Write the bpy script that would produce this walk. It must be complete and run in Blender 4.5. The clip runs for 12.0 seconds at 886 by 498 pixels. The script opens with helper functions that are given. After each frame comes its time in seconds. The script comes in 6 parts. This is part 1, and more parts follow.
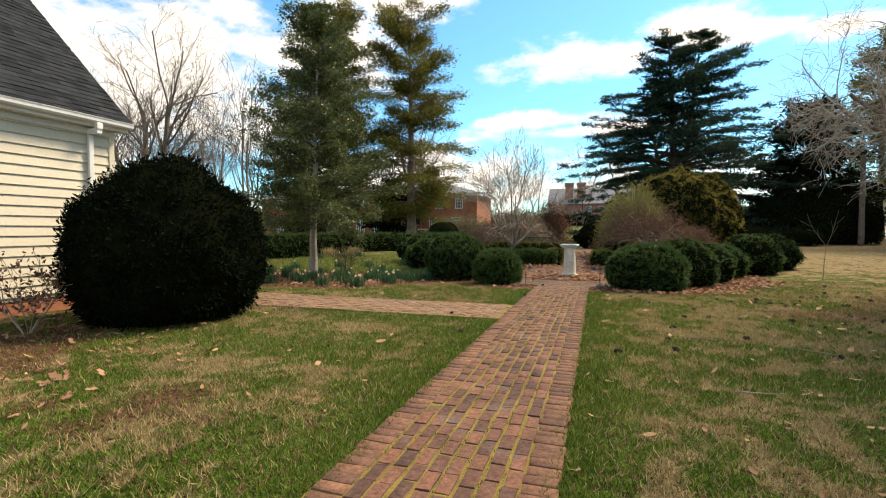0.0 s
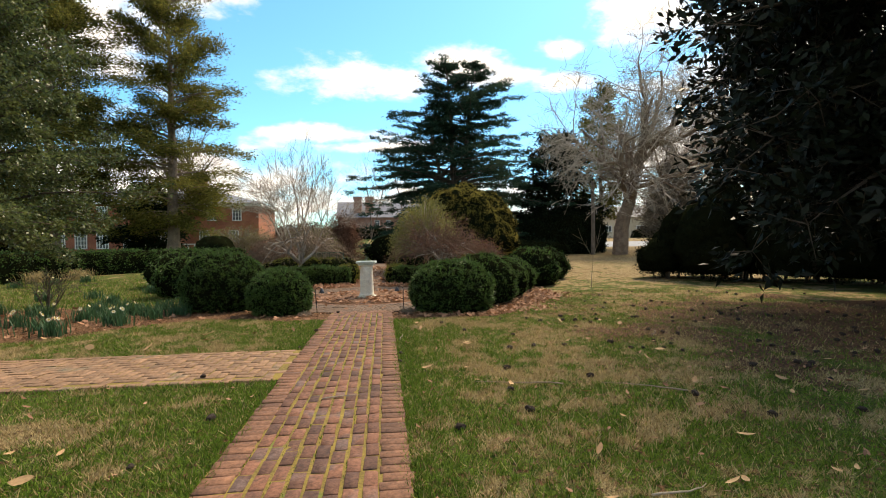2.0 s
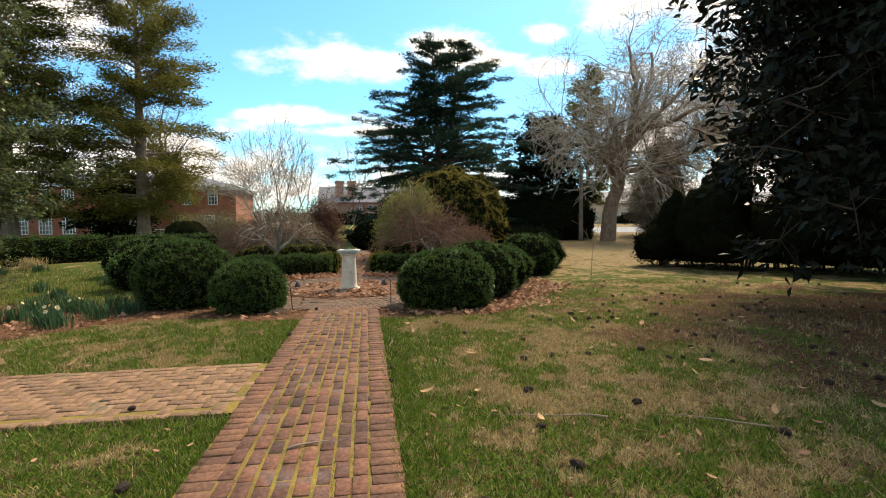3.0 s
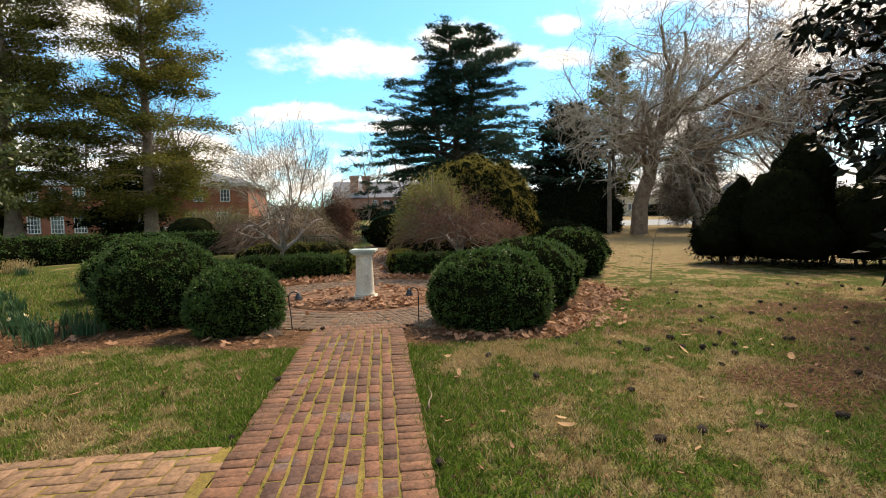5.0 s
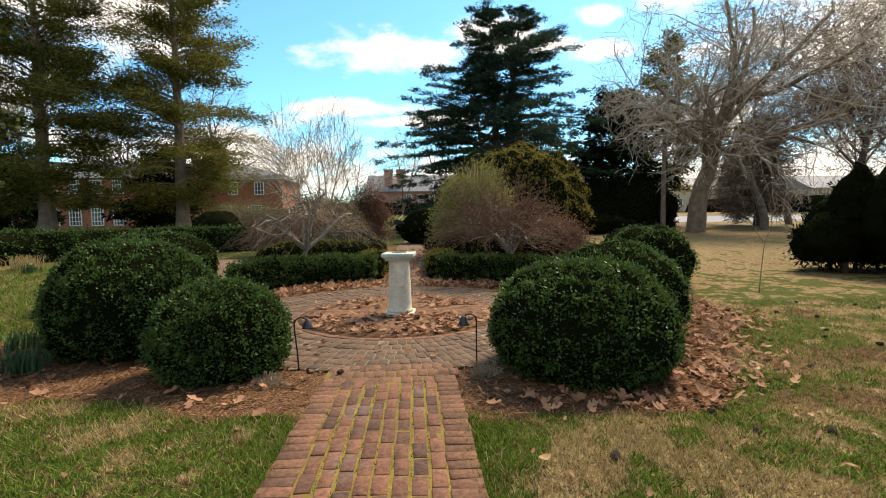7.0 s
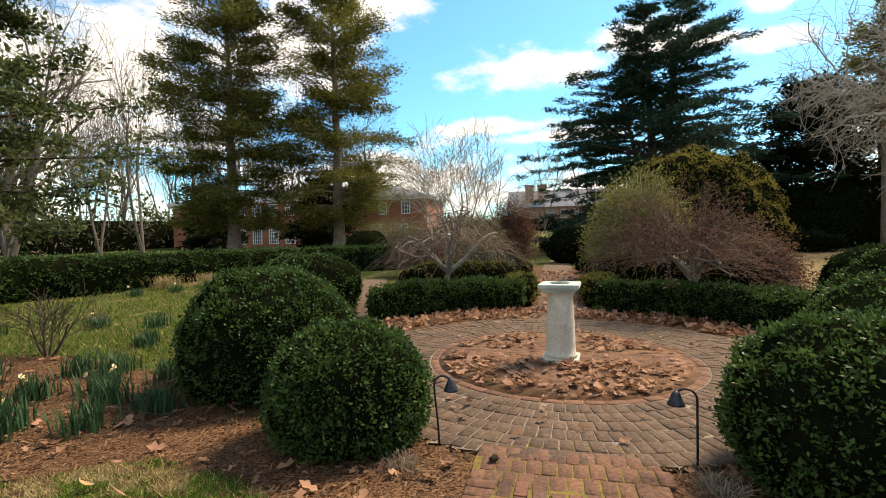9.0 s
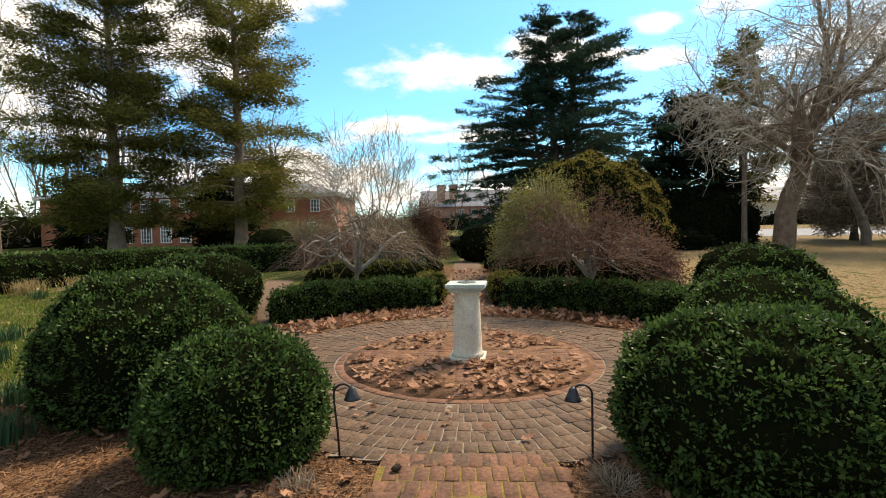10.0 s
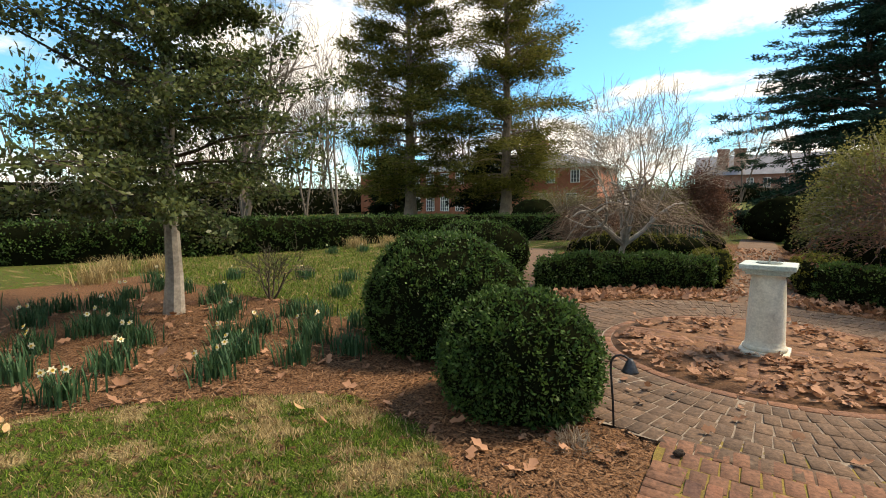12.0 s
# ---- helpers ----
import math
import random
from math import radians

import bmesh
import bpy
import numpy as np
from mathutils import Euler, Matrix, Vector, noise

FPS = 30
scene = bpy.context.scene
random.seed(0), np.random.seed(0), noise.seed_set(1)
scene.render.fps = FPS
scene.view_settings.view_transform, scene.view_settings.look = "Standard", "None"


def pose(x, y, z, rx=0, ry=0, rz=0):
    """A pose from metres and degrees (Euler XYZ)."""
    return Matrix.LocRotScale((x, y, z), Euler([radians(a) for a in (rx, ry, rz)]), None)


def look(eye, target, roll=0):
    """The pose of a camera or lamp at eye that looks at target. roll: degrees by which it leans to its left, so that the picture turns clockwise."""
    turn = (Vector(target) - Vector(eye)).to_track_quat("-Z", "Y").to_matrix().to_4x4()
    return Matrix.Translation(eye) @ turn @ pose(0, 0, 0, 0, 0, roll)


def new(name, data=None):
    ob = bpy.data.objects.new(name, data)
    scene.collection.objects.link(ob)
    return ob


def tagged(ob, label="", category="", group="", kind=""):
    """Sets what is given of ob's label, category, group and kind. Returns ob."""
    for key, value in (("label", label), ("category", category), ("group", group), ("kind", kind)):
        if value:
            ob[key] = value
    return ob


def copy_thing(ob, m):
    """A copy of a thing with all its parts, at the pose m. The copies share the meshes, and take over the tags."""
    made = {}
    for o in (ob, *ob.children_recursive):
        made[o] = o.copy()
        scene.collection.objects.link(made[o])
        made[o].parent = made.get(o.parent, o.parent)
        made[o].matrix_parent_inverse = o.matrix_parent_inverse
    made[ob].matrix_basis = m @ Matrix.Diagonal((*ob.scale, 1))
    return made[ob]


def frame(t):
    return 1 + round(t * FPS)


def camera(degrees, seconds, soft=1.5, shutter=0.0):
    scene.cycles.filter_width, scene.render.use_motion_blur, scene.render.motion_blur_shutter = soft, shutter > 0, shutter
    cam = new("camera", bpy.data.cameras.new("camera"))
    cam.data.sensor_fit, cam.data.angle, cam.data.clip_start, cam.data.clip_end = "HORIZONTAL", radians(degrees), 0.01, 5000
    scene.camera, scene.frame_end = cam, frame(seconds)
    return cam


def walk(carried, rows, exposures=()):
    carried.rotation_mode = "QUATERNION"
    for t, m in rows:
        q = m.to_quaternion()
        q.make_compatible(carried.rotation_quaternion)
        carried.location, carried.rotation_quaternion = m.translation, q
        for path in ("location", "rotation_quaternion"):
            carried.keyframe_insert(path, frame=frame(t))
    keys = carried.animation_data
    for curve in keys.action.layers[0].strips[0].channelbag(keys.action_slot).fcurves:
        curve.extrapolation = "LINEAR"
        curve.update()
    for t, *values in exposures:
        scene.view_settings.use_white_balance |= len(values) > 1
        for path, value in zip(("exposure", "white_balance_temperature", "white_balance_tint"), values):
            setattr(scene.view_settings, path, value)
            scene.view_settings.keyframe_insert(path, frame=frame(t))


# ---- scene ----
cam = camera(86.7, 12.0, soft=1.0)
PATH = [
    (0, (0.839, -1.04, 1.433), (0.215, 0.858, 1.353), -0.1),
    (0.5, (0.653, -0.574, 1.427), (0.418, 1.411, 1.354), -0.3),
    (1, (0.59, -0.028, 1.426), (0.596, 1.971, 1.359), -0.4),
    (1.5, (0.508, 0.515, 1.454), (0.664, 2.509, 1.418), -0.5),
    (2, (0.494, 1.103, 1.479), (0.744, 3.088, 1.451), -0.6),
    (2.5, (0.479, 1.708, 1.507), (0.737, 3.691, 1.478), -0.6),
    (3, (0.453, 2.332, 1.514), (0.774, 4.304, 1.423), -0.5),
    (3.5, (0.478, 2.946, 1.553), (0.725, 4.929, 1.463), -0.4),
    (3.7, (0.439, 3.177, 1.529), (0.658, 5.162, 1.421), -0.4),
    (5.3, (0.381, 4.877, 1.495), (0.642, 6.857, 1.383), -1.2),
    (5.5, (0.406, 5.121, 1.493), (0.644, 7.105, 1.392), -1.1),
    (6, (0.369, 5.658, 1.504), (0.56, 7.645, 1.372), -1.0),
    (6.5, (0.298, 6.189, 1.538), (0.592, 8.16, 1.367), -1.1),
    (7, (0.273, 6.747, 1.545), (0.39, 8.74, 1.412), -0.7),
    (7.5, (0.157, 7.205, 1.555), (0.004, 9.194, 1.422), -0.5),
    (7.7, (0.13, 7.377, 1.539), (-0.191, 9.345, 1.389), -0.3),
    (9.3, (-0.057, 8.171, 1.647), (-0.524, 10.115, 1.614), -1.2),
    (9.5, (-0.018, 8.214, 1.635), (-0.291, 10.195, 1.597), -1.2),
    (10, (0.013, 8.242, 1.644), (-0.089, 10.238, 1.577), -1.1),
    (10.5, (-0.02, 8.234, 1.632), (-0.134, 10.228, 1.534), -0.9),
    (11, (-0.017, 8.243, 1.635), (-0.296, 10.219, 1.499), -1.0),
    (11.5, (-0.05, 8.25, 1.609), (-0.701, 10.135, 1.451), -1.0),
    (12, (-0.172, 8.153, 1.613), (-1.27, 9.815, 1.437), -0.2),
]
walk(cam, [(t, look(eye, target, roll)) for t, eye, target, roll in PATH], [(0, 0.45, 7600, 13), (12, 0.45, 7600, 13)])

# ---- world, sun ----
def axis(az, el):
    a, e = radians(az), radians(el)
    return Vector((math.sin(a) * math.cos(e), math.cos(a) * math.cos(e), math.sin(e)))


SUN_AZ, SUN_EL = 41.0, 49.0
world = bpy.data.worlds.new("sky")
scene.world = world
world.use_nodes = True
wn, wl = world.node_tree.nodes, world.node_tree.links
wn.clear()


def wmath(op, a, b=None, c=None):
    n = wn.new("ShaderNodeMath")
    n.operation = op
    for k, v in enumerate((a, b, c)):
        if v is None:
            continue
        if isinstance(v, (int, float)):
            n.inputs[k].default_value = v
        else:
            wl.new(v, n.inputs[k])
    return n.outputs[0]


sky = wn.new("ShaderNodeTexSky")
sky.sky_type, sky.sun_disc = "NISHITA", False
sky.sun_elevation, sky.sun_rotation = radians(SUN_EL), radians(SUN_AZ)
sky.air_density, sky.dust_density, sky.ozone_density = 1.0, 0.4, 1.6
coord = wn.new("ShaderNodeTexCoord")
direction = coord.outputs["Generated"]


def wdot(v):
    n = wn.new("ShaderNodeVectorMath")
    n.operation = "DOT_PRODUCT"
    wl.new(direction, n.inputs[0])
    n.inputs[1].default_value = v
    return n.outputs["Value"]


# the clouds of that day: azimuth and height of each in degrees, half width, half height
CLOUDS = [(-6.5, 19.0, 6.5, 2.6), (2.5, 18.6, 6.0, 2.0), (10.0, 20.3, 6.0, 2.4), (16.0, 19.2, 4.0, 1.5), (-7.0, 12.9, 8.5, 1.3), (0.5, 11.3, 9.0, 1.0),
          (21.5, 21.6, 3.2, 1.3), (21.0, 18.2, 4.5, 1.3), (30.0, 23.5, 6.0, 3.5), (46.0, 17.0, 16.0, 9.0), (32.0, 10.0, 9.0, 4.5), (-47.0, 17.0, 18.0, 12.0), (-31.0, 20.5, 9.0, 6.0),
          (-23.0, 26.0, 8.0, 2.8), (-58.0, 17.0, 9.0, 6.0), (-20.0, 6.0, 22.0, 6.0), (8.0, 4.0, 18.0, 4.0), (40.0, 3.0, 30.0, 6.0), (-60.0, 4.0, 25.0, 8.0)]
cover = None
for az, el, hw, hh in CLOUDS:
    c = axis(az, el)
    side = Vector((math.cos(radians(az)), -math.sin(radians(az)), 0))
    up = side.cross(c)
    u = wmath("DIVIDE", wdot(side), math.sin(radians(hw)))
    v = wmath("DIVIDE", wmath("SUBTRACT", wdot(up), 0.0), math.sin(radians(hh)))
    q = wmath("SQRT", wmath("ADD", wmath("MULTIPLY", u, u), wmath("MULTIPLY", v, v)))
    one = wmath("MULTIPLY", wmath("SUBTRACT", 1.0, q), wmath("GREATER_THAN", wdot(c), 0.0))
    one = wmath("MAXIMUM", one, -1.0)
    cover = one if cover is None else wmath("MAXIMUM", cover, one)
puff = wn.new("ShaderNodeTexNoise")
puff.inputs["Scale"].default_value, puff.inputs["Detail"].default_value, puff.inputs["Roughness"].default_value = 9.0, 9.0, 0.6
stretch = wn.new("ShaderNodeMapping")
stretch.inputs["Scale"].default_value = (1.0, 1.0, 2.2)
wl.new(direction, stretch.inputs["Vector"])
wl.new(stretch.outputs[0], puff.inputs["Vector"])
far_cloud = wn.new("ShaderNodeTexNoise")
far_cloud.inputs["Scale"].default_value, far_cloud.inputs["Detail"].default_value = 2.2, 4.0
wl.new(stretch.outputs[0], far_cloud.inputs["Vector"])
# unseen loose clouds added behind the walker, to make the sky's light less blue
back = wmath("GREATER_THAN", wmath("MULTIPLY", wdot(Vector((0, 1, 0))), -1.0), -0.2)
loose = wmath("MULTIPLY_ADD", wmath("SUBTRACT", far_cloud.outputs["Fac"], 0.5), 3.0, 1.25)
cover = wmath("MAXIMUM", cover, wmath("SUBTRACT", wmath("MULTIPLY", loose, back), 1.0))
cover = wmath("ADD", cover, wmath("MULTIPLY", wmath("SUBTRACT", puff.outputs["Fac"], 0.5), 2.6))
ramp = wn.new("ShaderNodeMapRange")
ramp.interpolation_type = "SMOOTHSTEP"
ramp.inputs["From Min"].default_value, ramp.inputs["From Max"].default_value = -0.05, 0.75
wl.new(cover, ramp.inputs["Value"])
tone = wn.new("ShaderNodeMix")
tone.data_type = "RGBA"
wl.new(ramp.outputs[0], tone.inputs["Factor"])
blue = wn.new("ShaderNodeMix")
blue.data_type, blue.blend_type = "RGBA", "MULTIPLY"
blue.inputs["Factor"].default_value = 1.0
wl.new(sky.outputs[0], blue.inputs[6])
blue.inputs[7].default_value = (0.78, 1.62, 1.92, 1)
wl.new(blue.outputs[2], tone.inputs[6])
tone.inputs[7].default_value = (9.2, 9.1, 8.9, 1)
background, out = wn.new("ShaderNodeBackground"), wn.new("ShaderNodeOutputWorld")
background.inputs["Strength"].default_value = 0.108
wl.new(tone.outputs[2], background.inputs["Color"])
wl.new(background.outputs[0], out.inputs[0])

sun = new("sun", bpy.data.lights.new("sun", "SUN"))
sun.data.energy, sun.data.angle, sun.data.color = 5.1, radians(16), (1.0, 0.88, 0.70)
sun.matrix_world = look(axis(SUN_AZ, SUN_EL) * 50, (0, 0, 0))


# ---- materials ----
def material(name, dark, light, scale=8.0, rough=0.8, bump=0.3, fine=60.0, piece=0.0, metal=0.0, contrast=0.35, gloss=0.3, spots=None, spot_scale=2.0, spot_at=0.6, through_light=0.0, grit=0.55):
    """Two tones mixed by coarse and fine noise; piece: how far single pieces differ; spots: a third tone in stains."""
    m = bpy.data.materials.new(name)
    m.use_nodes = True
    n, l = m.node_tree.nodes, m.node_tree.links
    b = n["Principled BSDF"]
    tc = n.new("ShaderNodeTexCoord")
    geo = n.new("ShaderNodeNewGeometry")
    noises = []
    for sc, det in ((scale, 4.0), (fine, 6.0)):
        t = n.new("ShaderNodeTexNoise")
        t.inputs["Scale"].default_value, t.inputs["Detail"].default_value = sc, det
        l.new(geo.outputs["Position"], t.inputs["Vector"])
        noises.append(t)
    add = n.new("ShaderNodeMath")
    add.operation = "MULTIPLY_ADD"
    l.new(noises[1].outputs["Fac"], add.inputs[0])
    add.inputs[1].default_value = 0.6
    l.new(noises[0].outputs["Fac"], add.inputs[2])
    rng = n.new("ShaderNodeMapRange")
    rng.inputs["From Min"].default_value, rng.inputs["From Max"].default_value = 0.8 - contrast, 0.8 + contrast
    l.new(add.outputs[0], rng.inputs["Value"])
    value = rng.outputs[0]
    if piece:
        info = n.new("ShaderNodeObjectInfo")
        both = n.new("ShaderNodeMath")
        both.operation = "ADD"
        l.new(info.outputs["Random"], both.inputs[0])
        l.new(geo.outputs["Random Per Island"], both.inputs[1])
        fr = n.new("ShaderNodeMath")
        fr.operation = "FRACT"
        l.new(both.outputs[0], fr.inputs[0])
        mx = n.new("ShaderNodeMix")
        mx.inputs[0].default_value = piece
        l.new(value, mx.inputs[2])
        l.new(fr.outputs[0], mx.inputs[3])
        value = mx.outputs[0]
    col = n.new("ShaderNodeMix")
    col.data_type = "RGBA"
    l.new(value, col.inputs[0])
    col.inputs[6].default_value, col.inputs[7].default_value = (*dark, 1), (*light, 1)
    colour = col.outputs[2]
    if spots:
        t = n.new("ShaderNodeTexNoise")
        t.inputs["Scale"].default_value, t.inputs["Detail"].default_value = spot_scale, 5.0
        l.new(geo.outputs["Position"], t.inputs["Vector"])
        r2 = n.new("ShaderNodeMapRange")
        r2.inputs["From Min"].default_value, r2.inputs["From Max"].default_value = spot_at, spot_at + 0.12
        l.new(t.outputs["Fac"], r2.inputs["Value"])
        c2 = n.new("ShaderNodeMix")
        c2.data_type = "RGBA"
        l.new(r2.outputs[0], c2.inputs[0])
        l.new(colour, c2.inputs[6])
        c2.inputs[7].default_value = (*spots, 1)
        colour = c2.outputs[2]
    if grit and not through_light:
        # fine pits and grime within each piece
        g = n.new("ShaderNodeTexNoise")
        g.inputs["Scale"].default_value, g.inputs["Detail"].default_value, g.inputs["Roughness"].default_value = fine * 0.7, 8.0, 0.7
        l.new(geo.outputs["Position"], g.inputs["Vector"])
        gr = n.new("ShaderNodeMapRange")
        gr.inputs["From Min"].default_value, gr.inputs["From Max"].default_value = 0.32, 0.66
        gr.inputs["To Min"].default_value, gr.inputs["To Max"].default_value = 0.45, 1.35
        l.new(g.outputs["Fac"], gr.inputs["Value"])
        gm = n.new("ShaderNodeMix")
        gm.data_type, gm.blend_type = "RGBA", "MULTIPLY"
        gm.inputs[0].default_value = grit
        l.new(colour, gm.inputs[6])
        l.new(gr.outputs[0], gm.inputs[7])
        colour = gm.outputs[2]
    l.new(colour, b.inputs["Base Color"])
    b.inputs["Roughness"].default_value, b.inputs["Metallic"].default_value = rough, metal
    b.inputs["Specular IOR Level"].default_value = gloss
    if bump:
        bp = n.new("ShaderNodeBump")
        bp.inputs["Strength"].default_value, bp.inputs["Distance"].default_value = bump, 0.01
        l.new(add.outputs[0], bp.inputs["Height"])
        l.new(bp.outputs[0], b.inputs["Normal"])
    if through_light:
        tr, ms = n.new("ShaderNodeBsdfTranslucent"), n.new("ShaderNodeMixShader")
        l.new(colour, tr.inputs["Color"])
        ms.inputs[0].default_value = through_light
        l.new(b.outputs[0], ms.inputs[1])
        l.new(tr.outputs[0], ms.inputs[2])
        l.new(ms.outputs[0], n["Material Output"].inputs["Surface"])
    return m


def leaf(name, dark, light, rough=0.6, gloss=0.14, piece=0.8, scale=2.0, glow=0.3):
    return material(name, dark, light, scale=scale, rough=rough, bump=0.0, fine=20.0, piece=piece, gloss=gloss, through_light=glow)


M_BRICK = material("old_brick", (0.038, 0.026, 0.024), (0.240, 0.106, 0.062), scale=3.0, rough=0.9, bump=0.6, fine=45.0, piece=0.6, spots=(0.13, 0.085, 0.072), spot_scale=3.0, spot_at=0.55, grit=0.95)
M_EDGE = material("edge_brick", (0.075, 0.042, 0.030), (0.235, 0.113, 0.064), scale=3.0, rough=0.9, bump=0.6, fine=45.0, piece=0.5, grit=0.95)
M_CROSS = material("cross_path_brick", (0.12, 0.075, 0.046), (0.31, 0.18, 0.105), scale=2.0, rough=0.92, bump=0.6, fine=45.0, piece=0.5, spots=(0.15, 0.12, 0.08), spot_scale=2.0, spot_at=0.6, grit=0.95)
M_RING = material("ring_brick", (0.062, 0.043, 0.031), (0.175, 0.108, 0.068), scale=2.0, rough=0.92, bump=0.6, fine=45.0, piece=0.35, spots=(0.15, 0.112, 0.082), spot_scale=4.0, spot_at=0.62, grit=0.95)
M_JOINT = material("mossy_joint", (0.085, 0.062, 0.022), (0.27, 0.195, 0.042), scale=3.0, rough=1.0, bump=0.8, fine=70.0, spots=(0.12, 0.14, 0.03), spot_scale=4.0, spot_at=0.60)
M_SAND = material("sandy_joint", (0.11, 0.085, 0.065), (0.32, 0.26, 0.20), scale=6.0, rough=1.0, bump=0.6, fine=80.0)
M_MULCH = material("mulch", (0.050, 0.024, 0.013), (0.25, 0.128, 0.066), scale=5.0, rough=1.0, bump=1.0, fine=55.0, contrast=0.3, spots=(0.30, 0.19, 0.12), spot_scale=18.0, spot_at=0.62)
M_STONE = material("weathered_stone", (0.46, 0.43, 0.34), (0.78, 0.74, 0.62), scale=4.0, rough=0.85, bump=0.35, fine=50.0, spots=(0.38, 0.36, 0.29), spot_scale=6.0, spot_at=0.64, grit=0.35)
M_SLAB = material("verdigris_slab", (0.30, 0.37, 0.34), (0.58, 0.63, 0.57), scale=6.0, rough=0.7, bump=0.3, fine=60.0, spots=(0.72, 0.70, 0.62), spot_scale=7.0, spot_at=0.6)
M_BRONZE = material("dark_bronze", (0.05, 0.06, 0.05), (0.16, 0.19, 0.16), scale=20.0, rough=0.55, bump=0.2, metal=0.6)
M_BLACK = material("black_metal", (0.012, 0.012, 0.014), (0.045, 0.045, 0.05), scale=30.0, rough=0.5, bump=0.2, metal=0.4)
M_SHADE = material("grey_lamp_metal", (0.022, 0.025, 0.030), (0.065, 0.07, 0.08), scale=25.0, rough=0.45, bump=0.2, metal=0.5)
M_SIDING = material("cream_siding", (0.55, 0.49, 0.375), (0.66, 0.60, 0.47), scale=1.2, rough=0.6, bump=0.1, fine=30.0, contrast=0.5, spots=(0.60, 0.44, 0.17), spot_scale=0.75, spot_at=0.70, grit=0.15)
M_WHITE = material("white_paint", (0.62, 0.62, 0.60), (0.78, 0.78, 0.76), scale=3.0, rough=0.5, bump=0.1, fine=40.0, contrast=0.5, grit=0.15)
M_SHINGLE = material("asphalt_shingle", (0.010, 0.012, 0.014), (0.050, 0.054, 0.058), scale=5.0, rough=0.95, bump=0.7, fine=90.0, piece=0.5, gloss=0.05)
M_HOUSEBRICK = material("house_brick", (0.24, 0.085, 0.05), (0.42, 0.17, 0.10), scale=1.2, rough=0.9, bump=0.4, fine=14.0)
M_CHIMBRICK = material("chimney_brick", (0.24, 0.12, 0.09), (0.38, 0.21, 0.16), scale=1.0, rough=0.9, bump=0.4, fine=10.0)
M_SLATE = material("slate_roof", (0.13, 0.14, 0.16), (0.24, 0.25, 0.28), scale=1.0, rough=0.7, bump=0.3, fine=12.0)
M_STUCCO = material("tan_wall", (0.42, 0.36, 0.26), (0.56, 0.49, 0.37), scale=0.8, rough=0.9, bump=0.2, fine=12.0, grit=0.15)
M_GLASSDARK = material("window_glass", (0.03, 0.035, 0.04), (0.09, 0.10, 0.11), scale=0.6, rough=0.08, bump=0.0, gloss=0.6, grit=0.15)
M_ROAD = material("pale_asphalt", (0.20, 0.21, 0.22), (0.29, 0.30, 0.31), scale=0.6, rough=0.9, bump=0.3, fine=25.0)
M_BENCH = material("green_iron", (0.006, 0.035, 0.022), (0.018, 0.085, 0.055), scale=20.0, rough=0.5, bump=0.2, metal=0.2)
M_BARK = material("grey_bark", (0.065, 0.050, 0.040), (0.235, 0.19, 0.15), scale=3.0, rough=0.95, bump=0.9, fine=25.0)
M_BARKPALE = material("pale_bark", (0.17, 0.15, 0.125), (0.40, 0.36, 0.31), scale=2.0, rough=0.95, bump=0.8, fine=20.0)
M_BARKRED = material("red_twigs", (0.065, 0.040, 0.030), (0.20, 0.125, 0.088), scale=2.0, rough=0.9, bump=0.4, fine=20.0, piece=0.5)
M_BARKDARK = material("dark_bark", (0.035, 0.028, 0.022), (0.11, 0.085, 0.065), scale=4.0, rough=0.95, bump=0.9, fine=30.0)
M_BARKBROWN = material("cedar_bark", (0.10, 0.07, 0.05), (0.27, 0.20, 0.15), scale=3.0, rough=0.95, bump=0.9, fine=25.0)
M_TWIG = material("dry_twig", (0.16, 0.12, 0.085), (0.38, 0.31, 0.23), scale=6.0, rough=0.95, bump=0.5, fine=40.0, piece=0.5)
M_BOX = leaf("boxwood_leaf", (0.006, 0.018, 0.006), (0.098, 0.178, 0.042), rough=0.5, gloss=0.17)
M_BOXDARK = leaf("old_boxwood_leaf", (0.005, 0.013, 0.004), (0.040, 0.080, 0.018))
M_BOXYEL = leaf("olive_hedge_leaf", (0.045, 0.055, 0.010), (0.20, 0.195, 0.036))
# yew green darkened to near black: backlit shade is put into the colour
M_YEW = leaf("shade_dark_yew_leaf", (0.002, 0.004, 0.002), (0.009, 0.014, 0.006), rough=0.85, gloss=0.03, glow=0.1)
M_SHRED = material("bark_shred", (0.050, 0.025, 0.014), (0.29, 0.160, 0.084), scale=8.0, rough=1.0, bump=0.4, fine=60.0, piece=0.7)
M_BRUSH = material("brushwood", (0.09, 0.07, 0.055), (0.30, 0.25, 0.20), scale=0.6, rough=0.95, bump=0.0, fine=4.0, piece=0.7)
M_MAPLE = material("maple_twig", (0.085, 0.060, 0.042), (0.27, 0.195, 0.135), scale=4.0, rough=0.95, bump=0.4, fine=40.0, piece=0.6)
# near-black tones paint the deep shade inside bushes and hedges
M_CORE = material("painted_inner_shade", (0.003, 0.004, 0.002), (0.010, 0.012, 0.005), scale=6.0, rough=1.0, bump=0.8, fine=40.0, gloss=0.0)
M_HOLLY = leaf("holly_leaf", (0.018, 0.034, 0.012), (0.155, 0.185, 0.062), rough=0.4, gloss=0.25, glow=0.4)
M_CEDAR = leaf("cedar_spray", (0.028, 0.040, 0.010), (0.235, 0.215, 0.052), rough=0.85, gloss=0.05, scale=0.25, glow=0.45)
M_DEODAR = leaf("deodar_needles", (0.006, 0.018, 0.014), (0.048, 0.092, 0.056), rough=0.85, gloss=0.04, scale=0.3)
